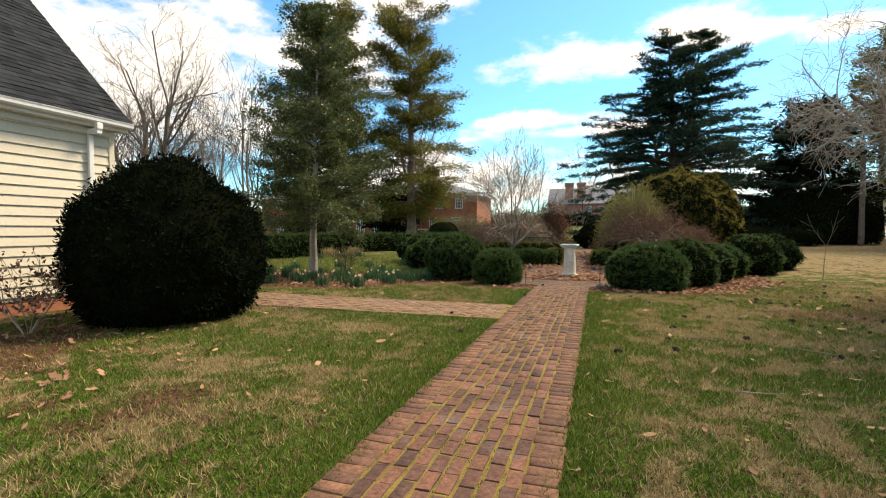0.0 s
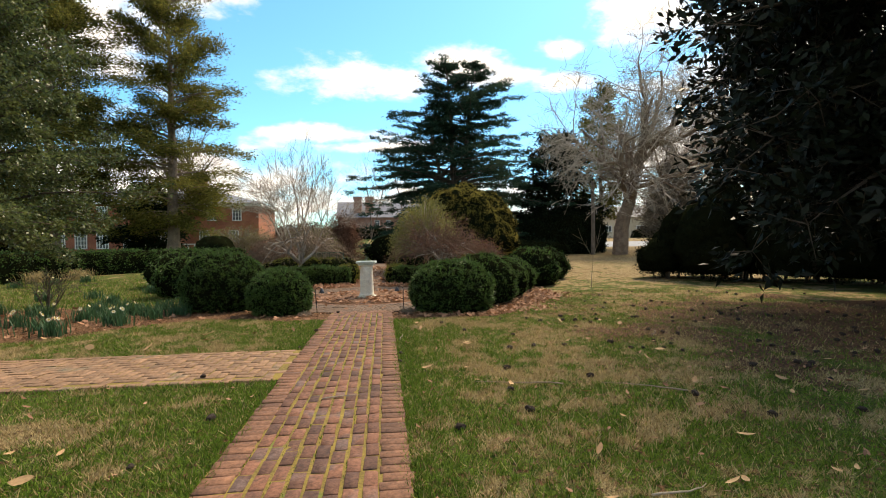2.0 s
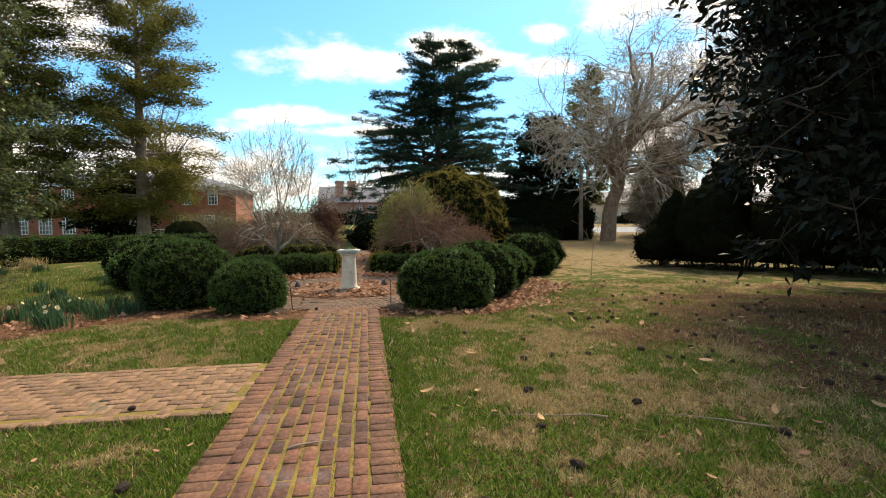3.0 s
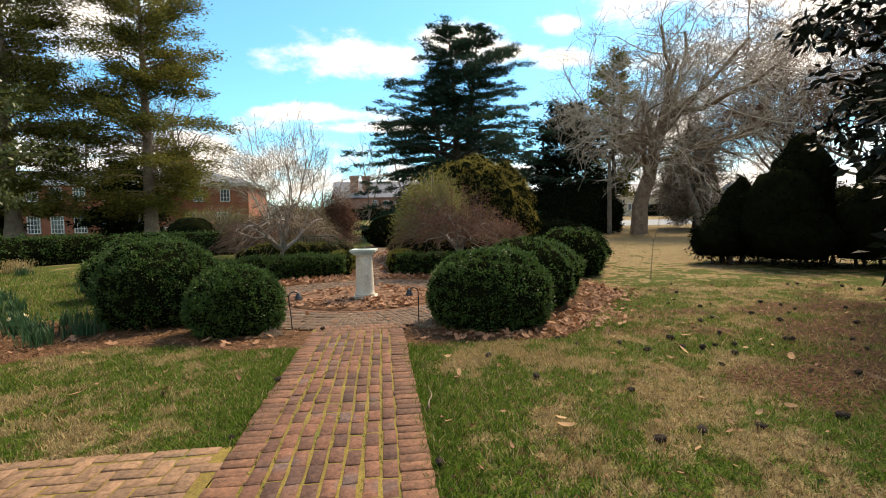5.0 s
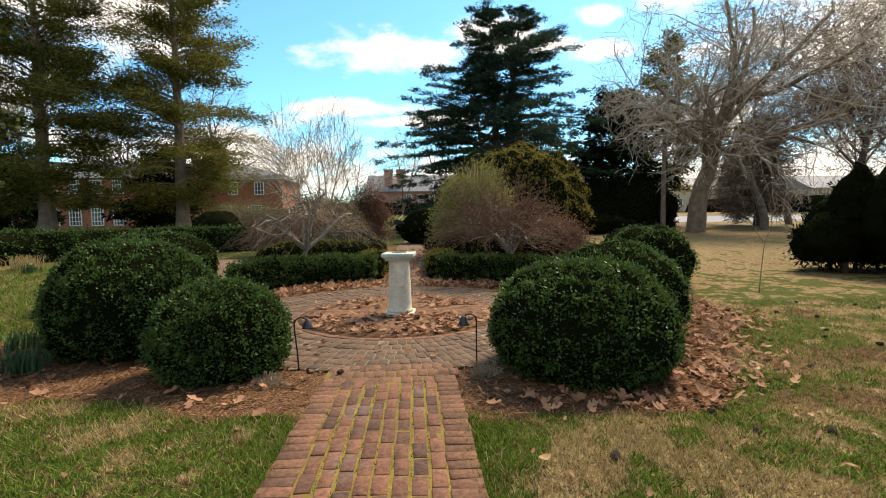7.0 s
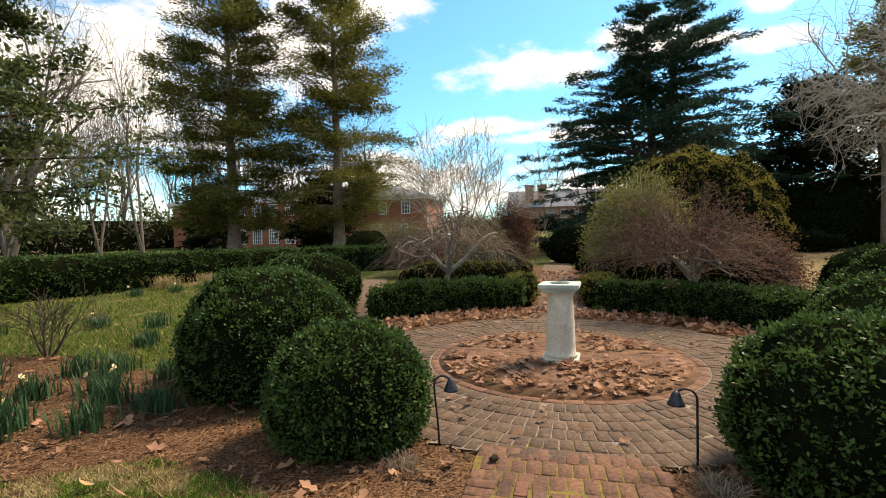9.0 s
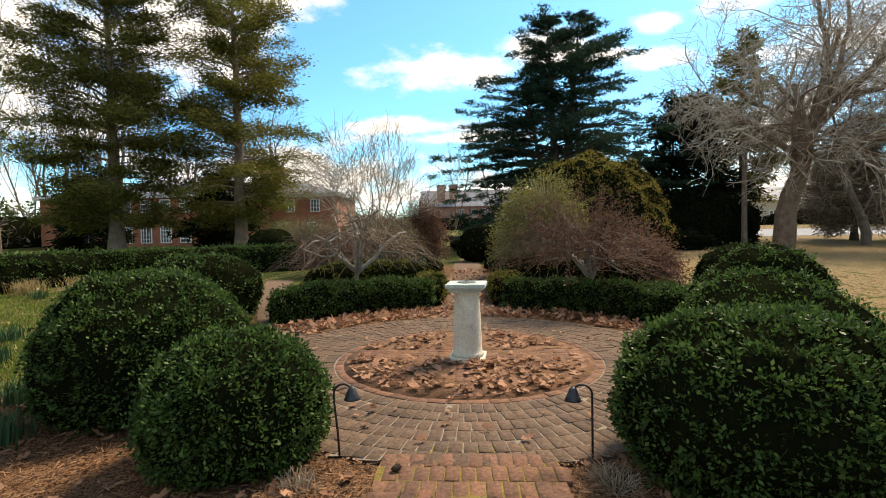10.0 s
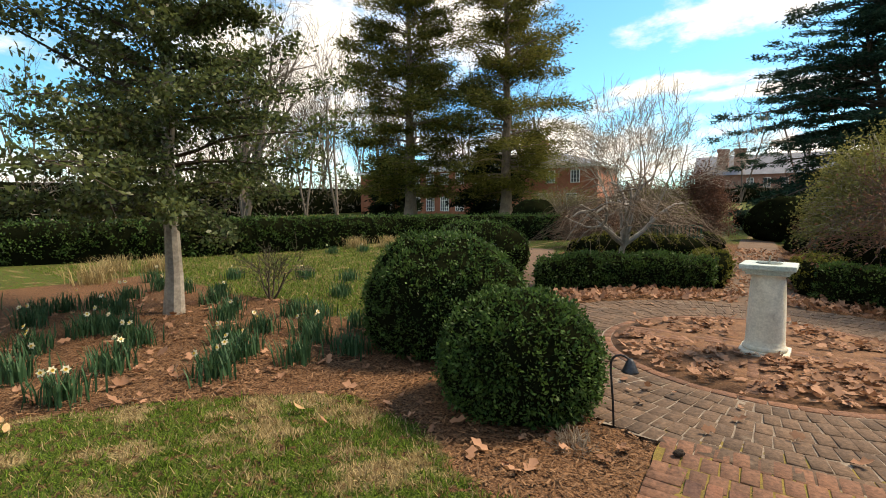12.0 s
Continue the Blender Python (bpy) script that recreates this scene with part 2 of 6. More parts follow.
# magnolia tones lowered so the crown's backlit dark sits in the leaf colour
M_MAGNOLIA = leaf("backlit_dark_magnolia_leaf", (0.003, 0.005, 0.003), (0.012, 0.018, 0.009), rough=0.5, gloss=0.12, glow=0.02)
# pale tones: the sun on fine twigs is put into the colour
M_PALETWIG = material("sunlit_grey_twigs", (0.22, 0.18, 0.14), (0.56, 0.48, 0.39), scale=0.5, rough=0.95, bump=0.0, fine=5.0, piece=0.6)
M_WOODTWIG = material("distant_wood_twigs", (0.07, 0.056, 0.045), (0.19, 0.155, 0.125), scale=0.3, rough=0.95, bump=0.0, fine=4.0, piece=0.6)
M_OLIVE = leaf("olive_shrub_leaf", (0.065, 0.060, 0.013), (0.34, 0.28, 0.068), rough=0.8, gloss=0.1, scale=0.8)
M_GREYGREEN = leaf("grey_green_buds", (0.085, 0.090, 0.026), (0.32, 0.30, 0.10), rough=0.8, gloss=0.1, scale=0.8)
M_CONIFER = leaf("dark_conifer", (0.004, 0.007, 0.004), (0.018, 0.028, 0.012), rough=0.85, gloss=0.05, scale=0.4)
M_SPRING = leaf("yellow_green_buds", (0.065, 0.070, 0.016), (0.22, 0.205, 0.055), rough=0.8, gloss=0.2, scale=0.6)
M_REDBUD = leaf("russet_buds", (0.070, 0.035, 0.024), (0.21, 0.105, 0.068), rough=0.8, gloss=0.2, scale=0.6)
M_GRASS = leaf("green_grass", (0.018, 0.044, 0.006), (0.165, 0.255, 0.034), rough=0.8, gloss=0.1)
M_STRAW = leaf("dry_grass", (0.15, 0.105, 0.045), (0.52, 0.41, 0.21), rough=0.85, gloss=0.1)
M_DAFFLEAF = leaf("daffodil_leaf", (0.020, 0.060, 0.025), (0.070, 0.140, 0.065), rough=0.5)
M_PETAL = leaf("cream_petal", (0.74, 0.68, 0.46), (0.86, 0.82, 0.66), rough=0.6)
M_CUP = leaf("yellow_cup", (0.70, 0.50, 0.10), (0.80, 0.62, 0.16), rough=0.6)
M_OAKLEAF = material("fallen_oak_leaf", (0.13, 0.060, 0.032), (0.44, 0.24, 0.145), scale=9.0, rough=0.85, bump=0.2, fine=60.0, piece=0.75, through_light=0.15)
M_TANLEAF = material("fallen_tan_leaf", (0.24, 0.13, 0.06), (0.48, 0.31, 0.15), scale=9.0, rough=0.8, bump=0.2, fine=60.0, piece=0.7)
M_CONE = material("seed_cone", (0.008, 0.006, 0.005), (0.05, 0.032, 0.022), scale=60.0, rough=0.95, bump=1.0, fine=180.0)


# ---- builders ----
def link(name, me, mat, parent=None, label=""):
    ob = new(name, me)
    if mat and not me.materials:
        me.materials.append(mat)
    if parent:
        ob.parent = parent
    if label:
        ob["label"] = label
    return ob


def part(name, bm, mat, parent=None, label="", smooth=False):
    me = bpy.data.meshes.new(name)
    bm.to_mesh(me)
    bm.free()
    if smooth:
        me.polygons.foreach_set("use_smooth", [True] * len(me.polygons))
    return link(name, me, mat, parent, label)


def thing(name, x, y, z, label, category, group="", kind=""):
    ob = new(name)
    ob.location = (x, y, z)
    return tagged(ob, label, category, group, kind)


def quads(name, corners, smooth=False):
    """A mesh of loose four-cornered faces: corners is an array of n x 4 x 3."""
    corners = np.asarray(corners, dtype=np.float32).reshape(-1, 4, 3)
    n = len(corners)
    me = bpy.data.meshes.new(name)
    me.vertices.add(4 * n)
    me.vertices.foreach_set("co", corners.ravel())
    me.loops.add(4 * n)
    me.loops.foreach_set("vertex_index", np.arange(4 * n, dtype=np.int32))
    me.polygons.add(n)
    me.polygons.foreach_set("loop_start", np.arange(0, 4 * n, 4, dtype=np.int32))
    if smooth:
        me.polygons.foreach_set("use_smooth", np.ones(n, dtype=bool))
    me.update(calc_edges=True)
    me.validate()
    return me


def pipe(points, radii, sides=7):
    """One bent tapering rod along points, as a mesh in one piece."""
    bm = bmesh.new()
    rings = []
    pts = [Vector(p) for p in points]
    for k, (p, r) in enumerate(zip(pts, radii)):
        d = (pts[min(k + 1, len(pts) - 1)] - pts[max(k - 1, 0)]).normalized()
        u = d.cross(Vector((0.3, 1, 0.2))).normalized()
        v = d.cross(u)
        rings.append([bm.verts.new(p + (u * math.cos(6.2832 * i / sides) + v * math.sin(6.2832 * i / sides)) * r) for i in range(sides)])
    for a, c in zip(rings, rings[1:]):
        for i in range(sides):
            bm.faces.new((a[i], a[(i + 1) % sides], c[(i + 1) % sides], c[i]))
    bm.faces.new(rings[0][::-1])
    bm.faces.new(rings[-1])
    bmesh.ops.recalc_face_normals(bm, faces=bm.faces[:])
    return bm


def unit(v):
    return v / np.maximum(np.linalg.norm(v, axis=-1, keepdims=True), 1e-9)


def leaves(points, along, length, width, rng, spread=0.6, vary=0.35):
    """Diamond leaves at points, pointing roughly along."""
    n = len(points)
    d = unit(unit(along) + rng.normal(0, spread, (n, 3)))
    s = unit(np.cross(d, rng.normal(0, 1, (n, 3))))
    k = 1 + rng.uniform(-vary, vary, (n, 1))
    up = np.cross(d, s) * length * 0.08
    a, b = points, points + d * length * k
    mid = points + d * length * 0.5 * k + up
    return np.stack([a, mid + s * width * 0.5 * k, b, mid - s * width * 0.5 * k], axis=1)


def tubes(segments, sides=5):
    """Tapered pieces of branch: rows of x0 y0 z0 x1 y1 z1 r0 r1, joined as faces."""
    s = np.asarray(segments, dtype=float)
    p0, p1, r0, r1 = s[:, 0:3], s[:, 3:6], s[:, 6:7], s[:, 7:8]
    d = unit(p1 - p0)
    ref = np.where(np.abs(d[:, 2:3]) > 0.9, np.array([[1.0, 0, 0]]), np.array([[0, 0, 1.0]]))
    u = unit(np.cross(d, ref))
    v = np.cross(d, u)
    out = []
    p1 = p1 + d * r1 * 0.4
    for k in range(sides):
        a0, a1 = 2 * math.pi * k / sides, 2 * math.pi * (k + 1) / sides
        c0, c1 = u * math.cos(a0) + v * math.sin(a0), u * math.cos(a1) + v * math.sin(a1)
        out.append(np.stack([p0 + c0 * r0, p0 + c1 * r0, p1 + c1 * r1, p1 + c0 * r1], axis=1))
    return np.concatenate(out)


def grow(rng, segs, tips, p, d, length, r, level, spec):
    """One limb, bent in steps, with its side limbs. spec: steps, children, length ratio, angle, wander, lift by level."""
    steps, kids, ratio, angle, wander, lift, rmin = spec
    n = max(2, int(steps - level * 0.6))
    step = length / n
    start = 0.25 if level else 0.35
    for i in range(n):
        d = d + rng.normal(0, wander, 3)
        d[2] += lift[min(level, len(lift) - 1)] / n
        d = d / np.linalg.norm(d)
        r2 = max(rmin, r * (1 - 0.55 / n))
        q = p + d * step
        segs.append((*p, *q, r, r2))
        p, r = q, r2
        if level < len(kids) and (i + 1) / n > start:
            count = kids[level] / max(1, n * (1 - start))
            for _ in range(int(count) + (rng.random() < count % 1)):
                side = np.cross(d, rng.normal(0, 1, 3))
                side = side / np.linalg.norm(side)
                a = radians(angle + rng.normal(0, 12))
                grow(rng, segs, tips, p, d * math.cos(a) + side * math.sin(a), length * ratio * rng.uniform(0.7, 1.15), max(rmin, r * 0.47), level + 1, spec)
    if level >= len(kids) - 1:
        tips.append((*p, *d))


def blob_core(bm, rx, ry, h, rng, lumps=0.12, z0=0.0, detail=4, square=1.0):
    """A lumpy clipped mound standing on z0."""
    bmesh.ops.create_icosphere(bm, subdivisions=detail, radius=1.0)
    off = Vector(rng.uniform(0, 50, 3))
    for v in bm.verts:
        c = v.co.copy()
        k = 1 + lumps * noise.fractal(c * 1.7 + off, 0.8, 2.0, 3) + lumps * 0.35 * noise.noise(c * 7 + off)
        zz = (abs(c.z) ** square) * (1 if c.z > 0 else -1)
        flat = max(0.02, math.hypot(c.x, c.y))
        flare = 1.0 if c.z > 0 else flat ** -0.55
        v.co = Vector((c.x * rx * k * flare, c.y * ry * k * flare, z0 + h * 0.40 + zz * (h * 0.60 if c.z > 0 else h * 0.44) * k))
        if v.co.z < z0 - 0.03:
            v.co.z = z0 - 0.03


def surface_points(bm, count, rng):
    """Random places and normals on a bmesh, even by area."""
    bmesh.ops.triangulate(bm, faces=bm.faces[:])
    tri = np.array([[v.co[:] for v in f.verts] for f in bm.faces])
    area = np.linalg.norm(np.cross(tri[:, 1] - tri[:, 0], tri[:, 2] - tri[:, 0]), axis=1)
    normal = np.array([f.normal[:] for f in bm.faces])
    pick = rng.choice(len(tri), count, p=area / area.sum())
    a, b = rng.random((count, 1)), rng.random((count, 1))
    flip = (a + b) > 1
    a, b = np.where(flip, 1 - a, a), np.where(flip, 1 - b, b)
    t = tri[pick]
    return t[:, 0] + (t[:, 1] - t[:, 0]) * a + (t[:, 2] - t[:, 0]) * b, normal[pick]


def leafy(root, bm, count, length, width, mat, rng, spread=0.75, depth=0.07, core_mat=None, tuft_size=18):
    """A near-black core whose colour paints the inner shade, and a coat of leaves in little tufts with gaps between, as
    two parts of a thing.
    """
    bm.normal_update()
    tufts = max(60, count // tuft_size)
    c, cn = surface_points(bm, tufts, rng)
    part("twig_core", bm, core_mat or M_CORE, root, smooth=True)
    size = length * rng.uniform(0.7, 1.5, (tufts, 1))
    c = c + cn * rng.uniform(-depth * 1.2, depth * 0.35, (tufts, 1))
    who = rng.integers(0, tufts, count)
    off = rng.normal(0, 0.62, (count, 3)) * size[who]
    p = c[who] + off
    keep = p[:, 2] > 0.0
    way = cn[who] * 0.7 + unit(off) * 0.8 + np.array([0, 0, 0.3])
    link("foliage", quads("foliage", leaves(p[keep], way[keep], length, width, rng, spread)), mat, root)


def bush(name, x, y, rx, ry, h, count, mat, label, seed, length=0.036, width=0.019, group="", lumps=0.12, turn=0.0, square=1.0, z0=0.0, category="shrub"):
    rng = np.random.default_rng(seed)
    root = thing(name, x, y, gz(x, y), label, category, group)
    root.rotation_euler = (0, 0, radians(turn))
    bm = bmesh.new()
    blob_core(bm, rx, ry, h, rng, lumps, z0=z0, square=square)
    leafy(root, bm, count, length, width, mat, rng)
    return root


def clump(name, x, y, r, h, count, mat, label, seed, length, width, group="", z0=0.3):
    """A spreading shrub of several lumps grown into one another, bare at the foot."""
    rng = np.random.default_rng(seed)
    root = thing(name, x, y, gz(x, y), label, "shrub", group)
    bm = bmesh.new()
    for k in range(9):
        a, q = rng.uniform(0, 2 * math.pi), r * (0.0 if k == 0 else rng.uniform(0.35, 0.72))
        s = r * rng.uniform(0.42, 0.62)
        top = h if k == 0 else h * rng.uniform(0.55, 0.9) * (1 - 0.25 * q / r)
        other = bmesh.new()
        blob_core(other, s, s, top - z0, rng, 0.22, z0=z0, detail=3, square=1.1)
        bmesh.ops.translate(other, vec=(q * math.cos(a), q * math.sin(a), 0), verts=other.verts[:])
        me = bpy.data.meshes.new("lump")
        other.to_mesh(me)
        other.free()
        bm.from_mesh(me)
        bpy.data.meshes.remove(me)
    leafy(root, bm, count, length, width, mat, rng, depth=0.12)
    return root


def hedge(name, pts, width, h, count, mat, label, seed, length=0.05, leaf_w=0.026, group=""):
    """A clipped hedge along a line of places, with rounded shoulders and an uneven top."""
    rng = np.random.default_rng(seed)
    x0, y0 = pts[0]
    root = thing(name, x0, y0, gz(x0, y0), label, "hedge", group)
    line = [Vector((a - x0, b - y0, 0)) for a, b in pts]
    fine = []
    for a, b in zip(line, line[1:]):
        n = max(2, int((b - a).length / 0.18))
        fine += [a.lerp(b, i / n) for i in range(n)]
    fine.append(line[-1])
    bm = bmesh.new()
    shape = [(-0.5, 0.0), (-0.53, 0.45), (-0.5, 0.75), (-0.38, 0.93), (-0.15, 1.0), (0.15, 1.0), (0.38, 0.93), (0.5, 0.75), (0.53, 0.45), (0.5, 0.0)]
    rings = []
    for i, c in enumerate(fine):
        d = (fine[min(i + 1, len(fine) - 1)] - fine[max(i - 1, 0)]).normalized()
        side = Vector((d.y, -d.x, 0))
        end = min(i, len(fine) - 1 - i) * 0.18
        k = min(1.0, 0.55 + 0.45 * math.sqrt(min(1, end / (width * 0.6))))
        ring = []
        for sx, sz in shape:
            q = c + side * sx * width * k + Vector((0, 0, sz * h * (0.6 + 0.4 * k)))
            q += Vector((1, 0.6, 0.8 * sz)) * 0.11 * noise.fractal((q + Vector((seed * 3.1, 0, 0))) * 1.6, 0.9, 2.0, 3)
            ring.append(bm.verts.new(q))
        rings.append(ring)
    for a, b in zip(rings, rings[1:]):
        for k in range(len(shape) - 1):
            bm.faces.new((a[k], a[k + 1], b[k + 1], b[k]))
    bm.faces.new(rings[0][::-1])
    bm.faces.new(rings[-1])
    bmesh.ops.recalc_face_normals(bm, faces=bm.faces[:])
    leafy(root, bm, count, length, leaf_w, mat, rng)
    return root


def box(bm, x0, x1, y0, y1, z0, z1, bevel=0.0):
    m = Matrix.Translation(((x0 + x1) / 2, (y0 + y1) / 2, (z0 + z1) / 2)) @ Matrix.Diagonal((x1 - x0, y1 - y0, z1 - z0, 1))
    made = bmesh.ops.create_cube(bm, size=1.0, matrix=m)
    if bevel:
        edges = {e for v in made["verts"] for e in v.link_edges}
        bmesh.ops.bevel(bm, geom=list(edges), offset=bevel, segments=2, affect="EDGES", profile=0.6)
    return made["verts"]


def lathe(bm, profile, sides=32):
    rings = [[bm.verts.new((r * math.cos(2 * math.pi * k / sides), r * math.sin(2 * math.pi * k / sides), z)) for k in range(sides)] for r, z in profile]
    for a, b in zip(rings, rings[1:]):
        for k in range(sides):
            bm.faces.new((a[k], a[(k + 1) % sides], b[(k + 1) % sides], b[k]))
    bm.faces.new(rings[0][::-1])
    bm.faces.new(rings[-1])


def smoothstep(a, b, v):
    k = min(1.0, max(0.0, (v - a) / (b - a)))
    return k * k * (3 - 2 * k)


def gz(x, y):
    """Height of the ground: level near the walk, rising gently far ahead."""
    return min(3.5, 0.04 * max(0.0, y - 44.0)) - 0.06 * smoothstep(9.5, 12.5, y) + 0.2 * smoothstep(19.8, 23.5, y)


def fbm(x, y, sc, seed=0.0):
    return noise.fractal(Vector((x * sc, y * sc, seed)), 0.9, 2.0, 4)


EDGE_X, EDGE_Y = (-13.0, -6.0, -4.9, -4.0, -3.0, -2.2, -1.4, -0.7), (8.9, 8.9, 9.2, 10.35, 11.1, 10.85, 10.45, 10.4)


def mulch_edge(x):
    """The front edge of the planting bed, left of the walk, as y for x."""
    return float(np.interp(x, EDGE_X, EDGE_Y)) + 0.12 * noise.noise(Vector((x * 1.6, 3.0, 0)))


def in_bed(x, y):
    if x < (-0.64 if y > 10.4 else -0.75):
        back = 13.0 - 0.10 * (x + 3) + 0.5 * noise.noise(Vector((x * 0.5, 9.0, 0)))
        if x > -4.2:
            back = 16.5
        return x > -13.0 and mulch_edge(x) < y < back
    if x > (0.64 if y > 10.4 else 0.75):
        return x < min(5.6, 3.0 + 0.75 * (y - 10.6)) + 0.3 * noise.noise(Vector((y, 5.0, 0))) and y > 10.25 + 0.15 * noise.noise(Vector((x * 2, 1.0, 0))) and y < 19
    return False


def side_path(x, y):
    """Distance from the middle of the curved paths that leave the circle on both sides."""
    mid = float(np.interp(y, (15.4, 18.0, 20.2, 24.0), (2.7, 4.05, 5.1, 6.4)))
    return abs(abs(x) - mid) if 15.4 < y < 24.0 else 9.0


def paved(x, y):
    if abs(x) < 0.67 and y < 11.9:
        return True
    if -12 < x <= 0 and 6.36 < y < 7.80:
        return True
    return math.hypot(x, y - 14.6) < 3.05 or side_path(x, y) < 0.5


def dryness(x, y):
    """Where the lawn has gone to straw: 0 green, 1 dry."""
    v = 0.7 * fbm(x, y, 0.9, 4.0) + 0.65 * fbm(x, y, 2.8, 7.0) + 0.5 * fbm(x, y, 7.5, 9.0)
    v += 0.55 * smoothstep(15, 22, y) * (x > 0) + (0.07 if x > 0.7 else -0.03) - 0.5 * math.exp(-((abs(x) - 0.8) / 0.28) ** 2)
    if x < -4 and y > 12:
        v -= 0.25
    return smoothstep(0.0, 0.36, v)


def bare_and_shaded(x, y):
    """Bare reddish soil and needle litter under the magnolia, by the yew and the house; the magnolia patch also paints
    the canopy's shade.
    """
    v = 1.0 * math.exp(-(((x - 8.8) / 5.5) ** 2 + ((y - 8.3) / 4.8) ** 2)) + 0.9 * math.exp(-(((x + 6.6) / 2.2) ** 2 + ((y - 2.6) / 2.4) ** 2))
    v += 0.45 * math.exp(-(((x + 2.6) / 1.6) ** 2 + ((y - 1.6) / 1.2) ** 2))
    return smoothstep(0.25, 0.85, v + 0.5 * fbm(x, y, 0.9, 12.0))


# ---- ground ----
def axis_steps(fine0, fine1, step, far):
    a = list(np.arange(fine0, fine1, step))
    k, grow_by = fine1, step
    while k < far:
        a.append(k)
        grow_by *= 1.35
        k += grow_by
    a.append(far)
    k, grow_by, low = fine0, step, []
    while k > -far:
        grow_by *= 1.35
        k -= grow_by
        low.append(max(k, -far))
    return low[::-1] + a


def build_ground():
    xs, ys = axis_steps(-14.0, 14.0, 0.14, 600.0), axis_steps(-3.0, 21.0, 0.14, 600.0)
    nx, ny = len(xs), len(ys)
    verts, dry, bare, mulch = [], [], [], []
    for y in ys:
        for x in xs:
            near = abs(x) < 20 and -6 < y < 32
            z = gz(x, y) + (0.008 * fbm(x, y, 0.5, 1.0) - 0.006 if near else -0.006) - (0.03 if paved(x, y) else 0.0)
            verts.append((x, y, z))
            dry.append(dryness(x, y))
            bare.append(bare_and_shaded(x, y) if near else 0.0)
            mulch.append(1.0 if near and (in_bed(x, y) or (abs(x) < 5.4 and 15 < y < 31)) else 0.0)
    faces = [(j * nx + i, j * nx + i + 1, (j + 1) * nx + i + 1, (j + 1) * nx + i) for j in range(ny - 1) for i in range(nx - 1)]
    me = bpy.data.meshes.new("ground")
    me.from_pydata(verts, [], faces)
    for key, vals in (("dry", dry), ("bare", bare), ("mulch", mulch)):
        me.attributes.new(key, "FLOAT", "POINT").data.foreach_set("value", vals)
    m = bpy.data.materials.new("lawn")
    m.use_nodes = True
    n, l = m.node_tree.nodes, m.node_tree.links
    b = n["Principled BSDF"]
    geo = n.new("ShaderNodeNewGeometry")

    def noise_at(sc, det=5.0):
        t = n.new("ShaderNodeTexNoise")
        t.inputs["Scale"].default_value, t.inputs["Detail"].default_value = sc, det
        l.new(geo.outputs["Position"], t.inputs["Vector"])
        return t.outputs["Fac"]

    def mix(f, a, c):
        x = n.new("ShaderNodeMix")
        x.data_type = "RGBA"
        l.new(f, x.inputs[0])
        for k, v in ((6, a), (7, c)):
            if isinstance(v, tuple):
                x.inputs[k].default_value = (*v, 1)
            else:
                l.new(v, x.inputs[k])
        return x.outputs[2]

    def ramp_of(v, lo, hi):
        r = n.new("ShaderNodeMapRange")
        r.inputs["From Min"].default_value, r.inputs["From Max"].default_value = lo, hi
        l.new(v, r.inputs["Value"])
        return r.outputs[0]

    def attribute(key, wobble):
        a = n.new("ShaderNodeAttribute")
        a.attribute_name = key
        w = n.new("ShaderNodeMath")
        w.operation = "MULTIPLY_ADD"
        l.new(noise_at(wobble, 6.0), w.inputs[0])
        w.inputs[1].default_value = 0.9
        l.new(a.outputs["Fac"], w.inputs[2])
        return ramp_of(w.outputs[0], 0.62, 1.2)

    blade = noise_at(70.0, 8.0)
    green = mix(ramp_of(blade, 0.36, 0.66), (0.014, 0.027, 0.005), (0.110, 0.155, 0.024))
    straw = mix(ramp_of(blade, 0.36, 0.66), (0.11, 0.08, 0.038), (0.40, 0.30, 0.15))
    soil = mix(ramp_of(noise_at(28.0, 8.0), 0.38, 0.62), (0.028, 0.015, 0.009), (0.15, 0.078, 0.040))
    grass = mix(attribute("dry", 6.0), green, straw)
    grass = mix(ramp_of(noise_at(13.0, 8.0), 0.50, 0.63), grass, soil)
    bark = mix(ramp_of(noise_at(45.0, 8.0), 0.36, 0.64), (0.045, 0.022, 0.012), (0.22, 0.118, 0.062))
    l.new(mix(attribute("mulch", 9.0), mix(attribute("bare", 5.0), grass, soil), bark), b.inputs["Base Color"])
    b.inputs["Roughness"].default_value, b.inputs["Specular IOR Level"].default_value = 1.0, 0.1
    bp = n.new("ShaderNodeBump")
    bp.inputs["Strength"].default_value, bp.inputs["Distance"].default_value = 0.9, 0.03
    l.new(blade, bp.inputs["Height"])
    l.new(bp.outputs[0], b.inputs["Normal"])
    tagged(link("ground", me, m), "winter lawn, part green and part straw-dry", "ground", kind="structure")


build_ground()


def sheet(name, inside, x0, x1, y0, y1, step, z, mat, label, category, bumpy=0.012):
    """A thin uneven layer of soil or paving bed, with a ragged edge."""
    bm = bmesh.new()
    grid = {}

    def vert(i, j):
        if (i, j) not in grid:
            x, y = x0 + i * step, y0 + j * step
            grid[i, j] = bm.verts.new((x + 0.3 * step * noise.noise(Vector((x * 3, y * 3, 2))), y + 0.3 * step * noise.noise(Vector((x * 3, y * 3, 8))), gz(x, y) + z + bumpy * fbm(x, y, 3.0, 5.0)))
        return grid[i, j]

    for i in range(int((x1 - x0) / step)):
        for j in range(int((y1 - y0) / step)):
            if inside(x0 + (i + 0.5) * step, y0 + (j + 0.5) * step):
                bm.faces.new((vert(i, j), vert(i + 1, j), vert(i + 1, j + 1), vert(i, j + 1)))
    return tagged(part(name, bm, mat, smooth=True), label, category, kind="structure")


